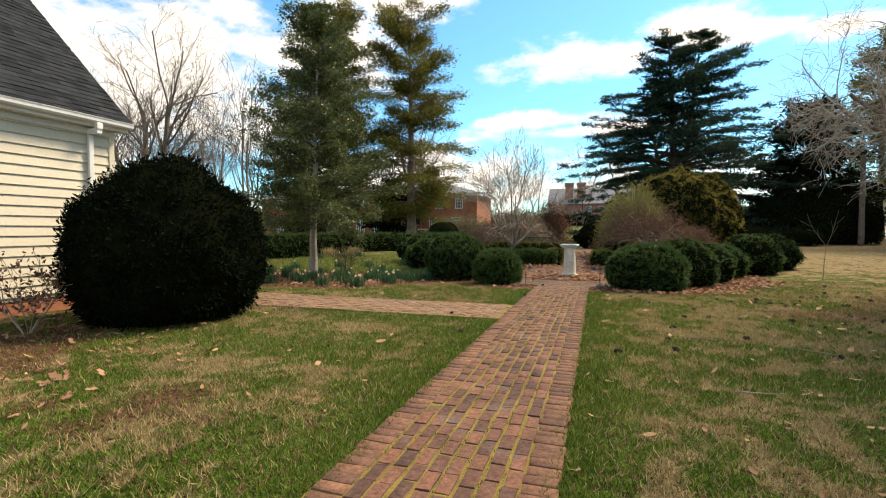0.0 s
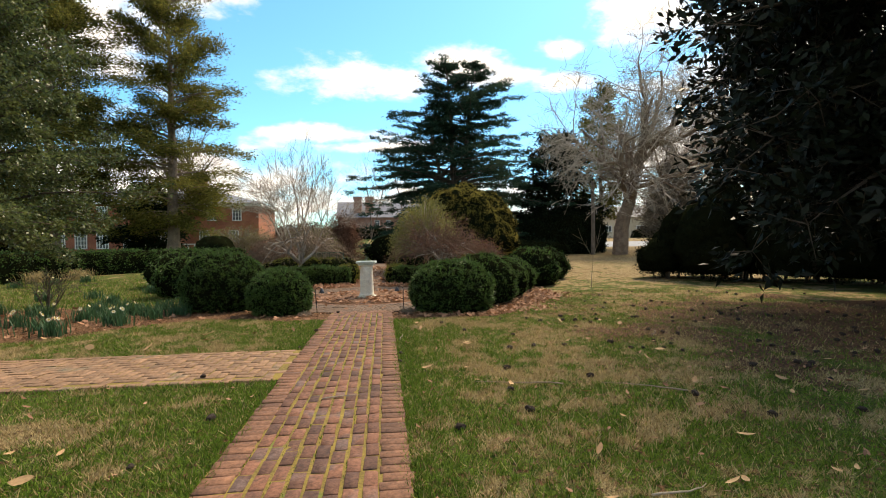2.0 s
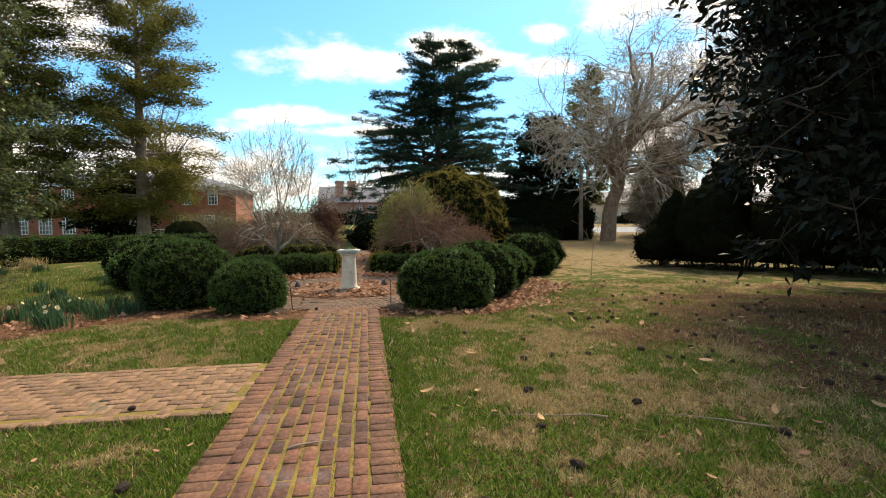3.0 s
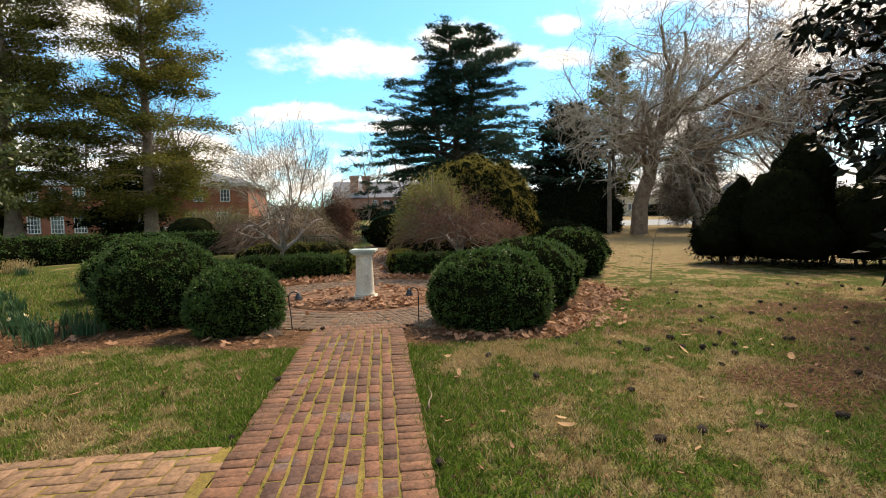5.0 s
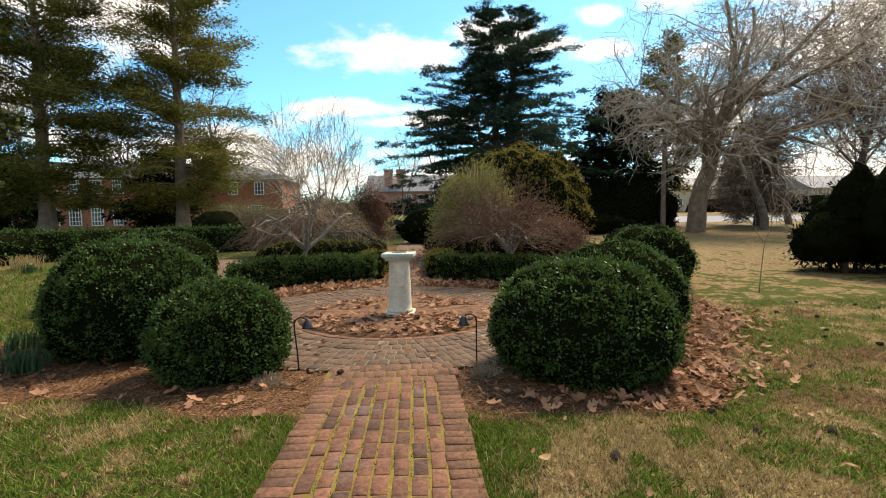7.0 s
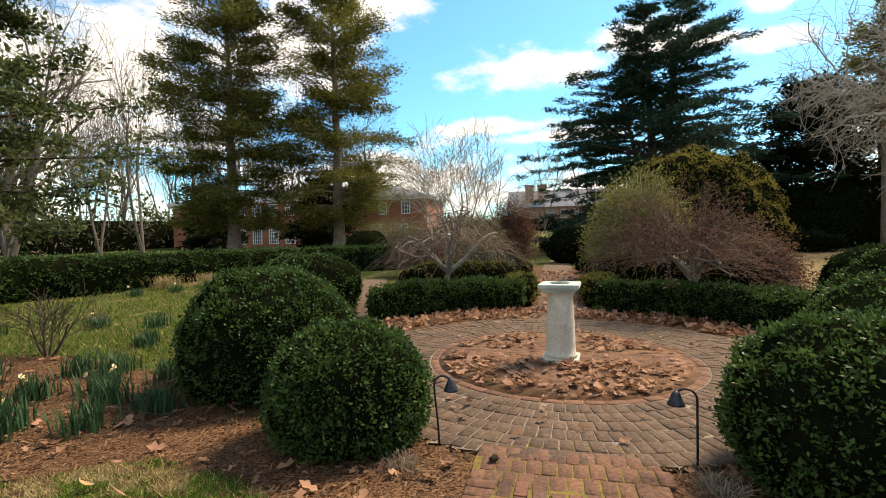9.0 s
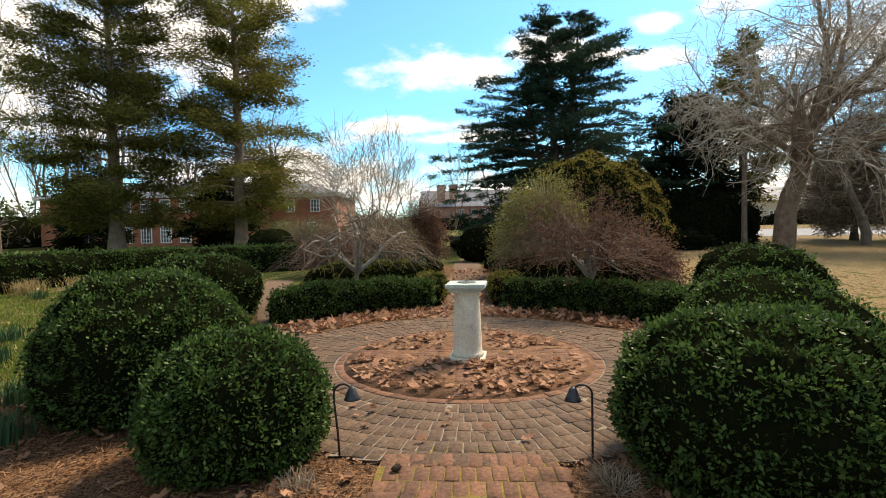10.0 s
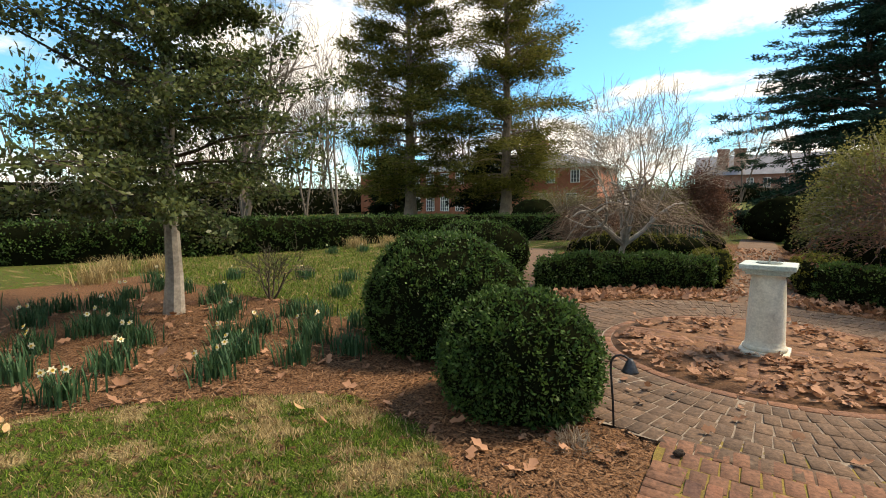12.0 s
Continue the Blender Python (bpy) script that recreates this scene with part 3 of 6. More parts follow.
# beds of the pavings, under the bricks
sheet("path_bed_ground", lambda x, y: abs(x) < 0.65 and y < 11.95, -0.7, 0.7, -6.0, 12.0, 0.05, 0.006, M_JOINT, "mossy sand between the path bricks", "path bed", 0.004)
sheet("cross_path_bed_ground", lambda x, y: 6.38 < y < 7.78, -9.12, -0.65, 6.36, 7.86, 0.06, 0.006, M_JOINT, "mossy sand between the bricks of the cross path", "path bed", 0.004)
sheet("circle_bed_ground", lambda x, y: math.hypot(x, y - 14.6) < 3.02, -3.1, 3.1, 11.5, 17.7, 0.08, 0.006, M_SAND, "pale sand between the circle's bricks", "path bed", 0.004)
sheet("side_path_ground", lambda x, y: side_path(x, y) < 0.46 and math.hypot(x, y - 14.6) > 3.0, -7.0, 7.0, 15.4, 24.0, 0.1, 0.012, M_RING, "worn brick side paths leaving the circle", "path", 0.006)
sheet("far_path_ground", lambda x, y: abs(x) < 0.6 + 0.06 * noise.noise(Vector((0, y, 0))), -0.9, 0.9, 17.4, 33.0, 0.1, 0.012, M_RING, "worn brick garden path strewn with leaves", "path", 0.006)

# the street beyond the lawn
bm = bmesh.new()
for k in range(30):
    x0, x1 = 6 + k * 6.0, 12 + k * 6.0
    bm.faces.new([bm.verts.new((x, y, gz(x, y) + 0.02)) for x, y in ((x0, 58), (x1, 58), (x1, 74), (x0, 74))])
bmesh.ops.remove_doubles(bm, verts=bm.verts[:], dist=0.001)
tagged(part("road", bm, M_ROAD), "pale grey asphalt street beyond the lawn", "road", kind="structure")


# ---- the cream clapboard house ----
def clapboard_house():
    wx, y0, y1, zb, zt = -8.4, -9.0, 5.9, 0.32, 3.42
    house = thing("clapboard_house", wx, y1, 0, "cream clapboard house with dark shingle roof and white gutter", "house")

    def put(name, bm, mat, label="", parent=None):
        ob = part(name, bm, mat, parent or house, label)
        ob.location = (-wx, -y1, 0) if parent is None else (0, 0, 0)
        return ob

    bm = bmesh.new()
    box(bm, wx - 7.0, wx - 0.03, y0, y1 - 0.02, 0.25, zt + 0.1)
    put("wall", bm, M_SIDING)
    bm = bmesh.new()
    box(bm, wx - 6.98, wx - 0.05, y0 + 0.02, y1 - 0.05, -0.1, 0.27)
    put("foundation", bm, M_HOUSEBRICK, "low red brick foundation")
    pitch = (zt - zb) / 18
    for k in range(18):
        z = zb + k * pitch
        bm = bmesh.new()
        for a, b in ((y0, y1),):
            v = [bm.verts.new(c) for c in ((wx - 0.03, a, z + pitch + 0.012), (wx + 0.004, a, z), (wx - 0.03, a, z), (wx - 0.03, b, z + pitch + 0.012), (wx + 0.004, b, z), (wx - 0.03, b, z))]
            lip = [bm.verts.new(c) for c in ((wx - 0.024, a, z + pitch + 0.012), (wx - 0.024, b, z + pitch + 0.012))]
            bm.faces.new((lip[0], v[1], v[4], lip[1]))
            bm.faces.new((v[1], v[2], v[5], v[4]))
            bm.faces.new((v[0], lip[0], lip[1], v[3]))
            bm.faces.new((v[0], v[2], v[1], lip[0]))
            bm.faces.new((v[3], lip[1], v[4], v[5]))
        put("clapboard", bm, M_SIDING)
    bm = bmesh.new()
    box(bm, wx - 0.06, wx + 0.016, y1 - 0.09, y1 + 0.016, 0.27, zt, 0.004)
    put("corner_board", bm, M_SIDING)
    # gable above the far end wall
    bm = bmesh.new()
    a = [bm.verts.new(c) for c in ((wx, y1, zt), (wx - 7.0, y1, zt), (wx - 3.5, y1, zt + 3.5))]
    b = [bm.verts.new((v.co.x, y1 - 0.1, v.co.z)) for v in a]
    bm.faces.new(a)
    bm.faces.new(b[::-1])
    for k in range(3):
        bm.faces.new((a[k], b[k], b[(k + 1) % 3], a[(k + 1) % 3]))
    put("gable_wall", bm, M_SIDING)
    # soffit, fascia, gutter
    bm = bmesh.new()
    box(bm, wx - 0.02, wx + 0.22, y0, y1 + 0.16, zt - 0.02, zt + 0.02)
    box(bm, wx + 0.20, wx + 0.225, y0, y1 + 0.16, zt + 0.0, zt + 0.16)
    box(bm, wx + 0.004, wx + 0.03, y0, y1 + 0.02, zt - 0.14, zt - 0.02, 0.004)
    put("eave_trim", bm, M_WHITE, "white eave trim")
    bm = bmesh.new()
    prof = [(0.0, 0.11), (0.0, 0.0), (0.06, -0.005), (0.095, 0.03), (0.10, 0.075), (0.115, 0.105), (0.10, 0.112), (0.085, 0.075), (0.07, 0.03), (0.012, 0.02), (0.012, 0.11)]
    ends = []
    for y in (y0, y1 + 0.2):
        ends.append([bm.verts.new((wx + 0.226 + px, y, zt + 0.04 + pz)) for px, pz in prof])
    for k in range(len(prof)):
        bm.faces.new((ends[0][k], ends[1][k], ends[1][(k + 1) % len(prof)], ends[0][(k + 1) % len(prof)]))
    bm.faces.new(ends[0][::-1])
    bm.faces.new(ends[1])
    put("gutter", bm, M_WHITE, "white metal gutter")
    bm = bmesh.new()
    box(bm, wx + 0.018, wx + 0.078, y1 - 0.52, y1 - 0.43, 0.1, zt - 0.16, 0.01)
    box(bm, wx + 0.022, wx + 0.30, y1 - 0.53, y1 - 0.42, zt - 0.16, zt - 0.05, 0.02)
    box(bm, wx + 0.23, wx + 0.32, y1 - 0.53, y1 - 0.42, zt - 0.07, zt + 0.05, 0.01)
    put("downspout", bm, M_WHITE, "white downspout with elbow")
    # roof deck and its courses of shingles
    ex, ez, rise = wx + 0.30, zt + 0.13, 3.95
    bm = bmesh.new()
    for s in (1, -1):
        xe, xr = (ex, wx - 3.5) if s == 1 else (wx - 7.3, wx - 3.5)
        v = [bm.verts.new(c) for c in ((xe, y0, ez), (xe, y1 + 0.2, ez), (xr, y1 + 0.2, ez + rise - 0.15), (xr, y0, ez + rise - 0.15))]
        w = [bm.verts.new((q.co.x, q.co.y, q.co.z - 0.05)) for q in v]
        bm.faces.new(v if s == 1 else v[::-1])
        bm.faces.new(w[::-1])
        for k in range(4):
            bm.faces.new((v[k], w[k], w[(k + 1) % 4], v[(k + 1) % 4]))
    bmesh.ops.recalc_face_normals(bm, faces=bm.faces[:])
    roof = put("roof", bm, M_SHINGLE, "dark grey asphalt shingle roof")
    rng = random.Random(5)
    slope = Vector((-3.8, 0, rise - 0.15)).normalized()
    up = Vector((slope.z, 0, -slope.x))
    if up.z < 0:
        up = -up
    total, exposure = math.hypot(3.8, rise - 0.15), 0.145
    for k in range(int(total / exposure)):
        rows, y = [], -0.5 - rng.random() * 0.3
        low = Vector((ex, 0, ez)) + slope * (k * exposure - 0.02)
        while y < y1 + 0.19:
            w = rng.uniform(0.16, 0.34)
            yb = min(y + w, y1 + 0.21)
            t = rng.choice((0.008, 0.012, 0.018))
            a = low + up * (0.008 + t)
            b = low + slope * (exposure + 0.04) + up * 0.008
            c = low + up * 0.001
            rows.append([(a.x, y, a.z), (a.x, yb - 0.005, a.z), (b.x, yb - 0.005, b.z), (b.x, y, b.z)])
            rows.append([(c.x, y, c.z), (c.x, yb - 0.005, c.z), (a.x, yb - 0.005, a.z), (a.x, y, a.z)])
            y = yb
        link("shingle_course", quads("shingle_course", rows), M_SHINGLE, roof)


clapboard_house()


# ---- far buildings ----
def window_unit(parent, x, y, z, w, h, cols, rows):
    win = new("window")
    win.parent = parent
    win.location = (x, y, z)
    bm = bmesh.new()
    t = 0.09
    for a, b, c, d in ((-w / 2, w / 2, 0, t), (-w / 2, w / 2, h - t, h), (-w / 2, -w / 2 + t, t, h - t), (w / 2 - t, w / 2, t, h - t)):
        box(bm, a, b, -0.09, 0.0, c, d)
    for k in range(1, cols):
        q = -w / 2 + w * k / cols
        box(bm, q - 0.03, q + 0.03, -0.07, -0.02, t, h - t)
    for k in range(1, rows):
        q = h * k / rows
        box(bm, -w / 2 + t, w / 2 - t, -0.065, -0.025, q - 0.03, q + 0.03)
    part("frame", bm, M_WHITE, win, "white sash frame")
    bm = bmesh.new()
    box(bm, -w / 2 + 0.02, w / 2 - 0.02, -0.03, 0.0, 0.02, h - 0.02)
    part("pane", bm, M_GLASSDARK, win)


def brick_house():
    x0, x1, y0, y1 = -49.0, -15.2, 60.0, 72.0
    z = gz(0, y0)
    h = 5.5
    house = thing("brick_house", x1, y0, z, "two-storey red brick house with white windows behind the cedars", "house")

    def put(name, bm, mat, label=""):
        return part(name, bm, mat, house, label)

    w = x1 - x0
    bm = bmesh.new()
    box(bm, -w, -8.2, 0, 12, -0.6, h)
    box(bm, -8.2, 0, 3.0, 12, -0.6, h)
    put("wall", bm, M_HOUSEBRICK)
    bm = bmesh.new()
    box(bm, -w - 0.5, -7.7, -0.5, 12.5, h, h + 0.35, 0.05)
    box(bm, -7.7, 0.5, 2.5, 12.5, h, h + 0.35, 0.05)
    put("cornice", bm, M_WHITE, "white cornice")
    bm = bmesh.new()
    a = [bm.verts.new(c) for c in ((-w - 0.6, -0.6, h + 0.35), (0.6, -0.6 + 3, h + 0.35), (0.6, 12.6, h + 0.35), (-w - 0.6, 12.6, h + 0.35))]
    r = [bm.verts.new(c) for c in ((-w + 6, 6.5, h + 2.3), (-6, 7.5, h + 2.3))]
    bm.faces.new((a[0], a[1], r[1], r[0]))
    bm.faces.new((a[1], a[2], r[1]))
    bm.faces.new((a[2], a[3], r[0], r[1]))
    bm.faces.new((a[3], a[0], r[0]))
    bm.faces.new(a[::-1])
    put("roof", bm, M_SLATE, "grey slate hip roof")
    bm = bmesh.new()
    box(bm, -9.0, -7.6, 6.6, 7.6, h + 1.0, h + 4.0, 0.05)
    put("chimney", bm, M_HOUSEBRICK)
    for k in range(9):
        x = -12.0 - k * (1.75 if k < 2 else 2.3)
        window_unit(house, x, -0.02, 0.35, 1.3, 1.9, 4, 4)
        window_unit(house, x, -0.02, 3.8, 1.2, 1.5, 4, 3)
    for x in (-5.6, -2.6):
        window_unit(house, x, 2.98, 3.7, 1.1, 1.5, 3, 3)
    window_unit(house, -6.5, 2.98, 0.7, 1.2, 1.8, 3, 4)
    window_unit(house, -3.0, 2.98, 0.7, 1.2, 1.8, 3, 4)
    bm = bmesh.new()
    box(bm, -10.8, -9.6, -0.12, 0.0, 0, 2.3, 0.02)
    put("door", bm, M_WHITE, "white panelled door")
    bm = bmesh.new()
    for k in range(14):
        box(bm, -12.0 + k * 0.75, -11.92 + k * 0.75, -1.6, -1.52, -0.1, 0.75)
    box(bm, -12.2, -1.8, -1.62, -1.50, 0.75, 0.85)
    put("porch_rail", bm, M_WHITE, "white porch railing")


def chimney_building():
    y0 = 112.0
    z = gz(0, y0)
    b = thing("brick_hall", -4.0, y0, z, "distant brick building with grey gabled roof and paired chimneys", "building")
    bm = bmesh.new()
    box(bm, -6, 16, 0, 10, -1, 4.6)
    part("wall", bm, M_CHIMBRICK, b)
    bm = bmesh.new()
    v = [bm.verts.new(c) for c in ((-6.4, -0.5, 4.6), (16.4, -0.5, 4.6), (16.4, 5, 8.6), (-6.4, 5, 8.6), (16.4, 10.5, 4.6), (-6.4, 10.5, 4.6))]
    bm.faces.new((v[0], v[1], v[2], v[3]))
    bm.faces.new((v[3], v[2], v[4], v[5]))
    bm.faces.new((v[0], v[3], v[5]))
    bm.faces.new((v[1], v[4], v[2]))
    part("roof", bm, M_SLATE, b)
    for x in (-1.5, 1.2):
        bm = bmesh.new()
        box(bm, x - 0.9, x + 0.9, 1.0, 2.4, 4.0, 9.4, 0.03)
        box(bm, x - 1.05, x + 1.05, 0.85, 2.55, 9.0, 9.6, 0.04)
        part("chimney", bm, M_CHIMBRICK, b, "pale red brick chimney")
    for k in range(5):
        window_unit(b, 3.0 + k * 2.6, -0.02, 2.2, 1.1, 1.8, 2, 3)
        window_unit(b, 3.0 + k * 2.6, -0.02, 0.0, 1.1, 1.6, 2, 3)


def street_building():
    for x, y, w, label in ((44.0, 92.0, 22.0, "low tan stuccoed building across the street"), (72.0, 88.0, 24.0, "low tan building with dark windows across the street")):
        b = thing("street_building", x, y, gz(x, y), label, "building")
        bm = bmesh.new()
        box(bm, 0, w, 0, 10, -1, 4.2)
        part("wall", bm, M_STUCCO, b)
        bm = bmesh.new()
        v = [bm.verts.new(c) for c in ((-0.6, -0.6, 4.2), (w + 0.6, -0.6, 4.2), (w + 0.6, 5, 6.8), (-0.6, 5, 6.8), (w + 0.6, 10.6, 4.2), (-0.6, 10.6, 4.2))]
        bm.faces.new((v[0], v[1], v[2], v[3]))
        bm.faces.new((v[3], v[2], v[4], v[5]))
        bm.faces.new((v[0], v[3], v[5]))
        bm.faces.new((v[1], v[4], v[2]))
        part("roof", bm, M_SLATE, b)
        for k in range(6):
            window_unit(b, 2.0 + k * 3.4, -0.02, 1.2, 1.5, 1.3, 2, 1)


brick_house()
chimney_building()
street_building()


# ---- trees ----
def tree(name, x, y, label, segs, leaf_mesh, bark, leaf_mat, sides=6, group="", limb_split=0.05, category="tree", twig=None):
    root = thing(name, x, y, gz(x, y), label, category, group)
    s = np.array(segs)
    thick = s[:, 6] > limb_split
    if thick.any():
        link("trunk", quads("trunk", tubes(s[thick], 9), smooth=True), bark, root)
    if (~thick).any():
        link("twigwork", quads("twigwork", tubes(s[~thick], 3), smooth=True), twig or bark, root)
    if leaf_mesh is not None:
        link("crown", quads("crown", leaf_mesh), leaf_mat, root)
    return root


def trunk_line(rng, segs, h, r, lean=(0, 0), top=0.04, wander=0.02, steps=14, flare=1.5, x=0.0, y=0.0, z0=0.0):
    p = np.array([x, y, z0 - 0.1])
    line = [p]
    for i in range(steps):
        k = (i + 1) / steps
        q = np.array([x + lean[0] * k + rng.normal(0, wander) * h * 0.1, y + lean[1] * k + rng.normal(0, wander) * h * 0.1, z0 + h * k])
        f0, f1 = 1 + (flare - 1) * max(0, 1 - 8 * i / steps) ** 2, 1 + (flare - 1) * max(0, 1 - 8 * k) ** 2
        segs.append((*p, *q, max(top, r * (1 - i / steps) ** 0.8) * f0, max(top, r * (1 - k) ** 0.8) * f1))
        line.append(q)
        p = q
    return line


def at_height(line, z):
    for a, b in zip(line, line[1:]):
        if a[2] <= z <= b[2]:
            return a + (b - a) * (z - a[2]) / (b[2] - a[2])
    return line[-1]


def conifer(name, x, y, h, spread, label, seed, mat, bark, limbs=70, low=0.15, tilt=0.3, droop=-0.4, branchlets=9, tuft=26, spray=(0.3, 0.08), size=0.34, flat=0.4, fan=0.30, trunk_r=0.4, shape=0.7, tops=((0, 0, 1.0),), widest=0.25, whorl=1, ragged=0.4):
    """A trunk with limbs in loose whorls; each limb carries branchlets to both sides, and each branchlet tufts of needles, with gaps between the limbs."""
    rng = np.random.default_rng(seed)
    segs, places, ways = [], [], []
    for tx, ty, th in tops:
        line = trunk_line(rng, segs, h * th, trunk_r * (1.0 if th > 0.9 else 0.7), lean=(tx, ty), steps=16)
        total = int(limbs * th)
        for k in range(total):
            step = (k // whorl) * whorl + 0.5 * whorl + rng.normal(0, 0.18) * whorl if whorl > 1 else k + rng.random()
            f = min(0.995, max(0.0, step / total))
            z = h * th * (low + (1 - low) * f)
            prof = (min(1.0, 0.5 + 0.5 * f / widest) if f < widest else 1.0) * max(0.02, 1 - max(0.0, f - widest * 0.5)) ** shape
            length = max(0.35, spread * prof * rng.uniform(1 - ragged, 1.12))
            az = rng.uniform(0, 2 * math.pi)
            d = np.array([math.cos(az), math.sin(az), tilt * (0.12 + 1.15 * f)])
            side = np.array([-math.sin(az), math.cos(az), 0])
            p = at_height(line, z)
            r = 0.018 + 0.011 * length
            n = 6
            for i in range(n):
                q = p + d / np.linalg.norm(d) * length / n
                segs.append((*p, *q, r * (1 - i / n) + 0.008, r * (1 - (i + 1) / n) + 0.008))
                p = q
                d = d + np.array([0, 0, droop / n * (1.4 - 0.28 * i)]) + rng.normal(0, 0.05, 3)
                if i < 1 and length > 1.5:
                    continue
                m = max(1, int(branchlets * (0.35 + prof) / 5 + rng.random()))
                for _ in range(m):
                    s = rng.choice((-1, 1))
                    reach = length * fan * rng.uniform(0.25, 1.0) * (1.15 - i / n)
                    tip = p + (side * s + unit(d) * rng.uniform(0.3, 0.9)) * reach + np.array([0, 0, rng.normal(0, 0.10) * reach - 0.10 * reach])
                    segs.append((*p, *tip, 0.014, 0.006))
                    cnt = int(tuft * rng.uniform(0.6, 1.3))
                    t = 0.35 + 0.75 * rng.random((cnt, 1))
                    spot = p + (tip - p) * t + rng.normal(0, 1, (cnt, 3)) * np.array([size, size, size * flat]) * (0.55 + 0.45 * min(1.0, length / 3))
                    places.append(spot)
                    ways.append(np.tile(unit(tip - p) + unit(d) * 0.5, (cnt, 1)) + np.array([0, 0, 0.1]))
    places, ways = np.concatenate(places), np.concatenate(ways)
    return tree(name, x, y, label, segs, leaves(places, ways, spray[0], spray[1], rng, spread=0.5), bark, mat)


# the two red cedars, the blue deodar, dark evergreens by the street
conifer("red_cedar", -16.8, 42.5, 22.0, 6.7, "tall ragged eastern red cedar with open crown", 11, M_CEDAR, M_BARKBROWN, limbs=118, low=0.12, tilt=0.65, droop=-0.5, branchlets=17, tuft=44, spray=(0.25, 0.072), size=0.36, flat=0.6, fan=0.40, trunk_r=0.46, shape=0.42, widest=0.3, ragged=0.5)
conifer("red_cedar", -23.6, 38.8, 21.0, 6.0, "tall red cedar with warm olive foliage and bare lower trunk", 12, M_CEDAR, M_BARKBROWN, limbs=118, low=0.12, tilt=0.65, droop=-0.5, branchlets=17, tuft=44, spray=(0.25, 0.072), size=0.36, flat=0.6, fan=0.40, trunk_r=0.48, shape=0.42, widest=0.3, ragged=0.5)
conifer("deodar_cedar", 8.2, 50.0, 19.7, 12.6, "wide dark blue-green deodar cedar in flat tiers with two tops", 13, M_DEODAR, M_BARKDARK, limbs=90, low=0.10, tilt=0.46, droop=-0.55, branchlets=22, tuft=32, spray=(0.28, 0.075), size=0.27, flat=0.20, fan=0.23, trunk_r=0.5, shape=0.80, tops=((-0.9, 0, 1.0), (1.9, 0.4, 0.985), (-3.2, 0.5, 0.76)), widest=0.12, whorl=6, ragged=0.5)
conifer("evergreen_tree", 27.0, 56.0, 19.0, 4.4, "tall dark evergreen behind the bare tree", 14, M_CEDAR, M_BARKDARK, limbs=80, low=0.2, tilt=0.6, branchlets=9, tuft=24, spray=(0.4, 0.12), size=0.42, flat=0.7, trunk_r=0.35, shape=0.6)
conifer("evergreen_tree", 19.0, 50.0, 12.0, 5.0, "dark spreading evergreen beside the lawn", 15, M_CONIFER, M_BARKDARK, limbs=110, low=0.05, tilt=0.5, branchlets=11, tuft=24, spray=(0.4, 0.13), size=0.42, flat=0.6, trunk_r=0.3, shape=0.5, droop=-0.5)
conifer("russet_conifer", 33.0, 50.0, 10.0, 4.0, "brownish twiggy conifer behind the street trees", 18, M_BRUSH, M_BARKDARK, limbs=80, low=0.1, tilt=0.4, branchlets=10, tuft=24, spray=(0.5, 0.06), size=0.4, flat=0.6, trunk_r=0.25, shape=0.5, droop=-0.5)
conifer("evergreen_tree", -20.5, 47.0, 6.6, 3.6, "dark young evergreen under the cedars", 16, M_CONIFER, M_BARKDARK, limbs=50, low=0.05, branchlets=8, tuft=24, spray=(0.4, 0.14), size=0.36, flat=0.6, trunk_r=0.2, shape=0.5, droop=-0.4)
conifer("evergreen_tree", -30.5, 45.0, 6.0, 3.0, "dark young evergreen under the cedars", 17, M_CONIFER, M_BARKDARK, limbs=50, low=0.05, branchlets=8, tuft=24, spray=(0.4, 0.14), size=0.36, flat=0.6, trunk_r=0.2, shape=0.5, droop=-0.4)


def holly_tree():
    rng = np.random.default_rng(21)
    segs, places, ways = [], [], []
    line = trunk_line(rng, segs, 8.5, 0.125, lean=(0.35, 0.0), top=0.015, steps=14, flare=1.35)
    for k in range(135):
        f = (k + rng.random()) / 135
        z = 1.5 + 6.9 * f
        length = (2.85 * (1 - f) ** 0.6 + 0.2) * rng.uniform(0.5, 1.12)
        az = rng.uniform(0, 2 * math.pi)
        d = np.array([math.cos(az), math.sin(az), 0.15 + 0.5 * f])
        p = at_height(line, z)
        r = 0.008 + 0.009 * length
        for i in range(6):
            q = p + d / np.linalg.norm(d) * length / 6
            segs.append((*p, *q, r * (1 - i / 6) + 0.004, r * (1 - (i + 1) / 6) + 0.004))
            if i >= 1:
                for _ in range(5 if f < 0.45 else 3):
                    side = rng.normal(0, 1, 3)
                    side[2] *= 0.5
                    tip = q + side / np.linalg.norm(side) * rng.uniform(0.15, 0.55) * (0.4 + 0.25 * length)
                    segs.append((*q, *tip, 0.006, 0.003))
                    m = int(rng.uniform(18, 46))
                    places.append(q + (tip - q) * rng.random((m, 1)) * 1.1 + rng.normal(0, 0.065, (m, 3)))
                    ways.append(np.tile(tip - q, (m, 1)))
            p = q
            d = d + np.array([0, 0, -0.07 * (1 - f)]) + rng.normal(0, 0.08, 3)
    tree("holly_tree", -7.85, 11.95, "tall glossy green holly with a slim pale trunk", segs, leaves(np.concatenate(places), np.concatenate(ways), 0.072, 0.042, rng, 0.8), M_BARKPALE, M_HOLLY, limb_split=0.045, twig=M_BARKDARK)


holly_tree()


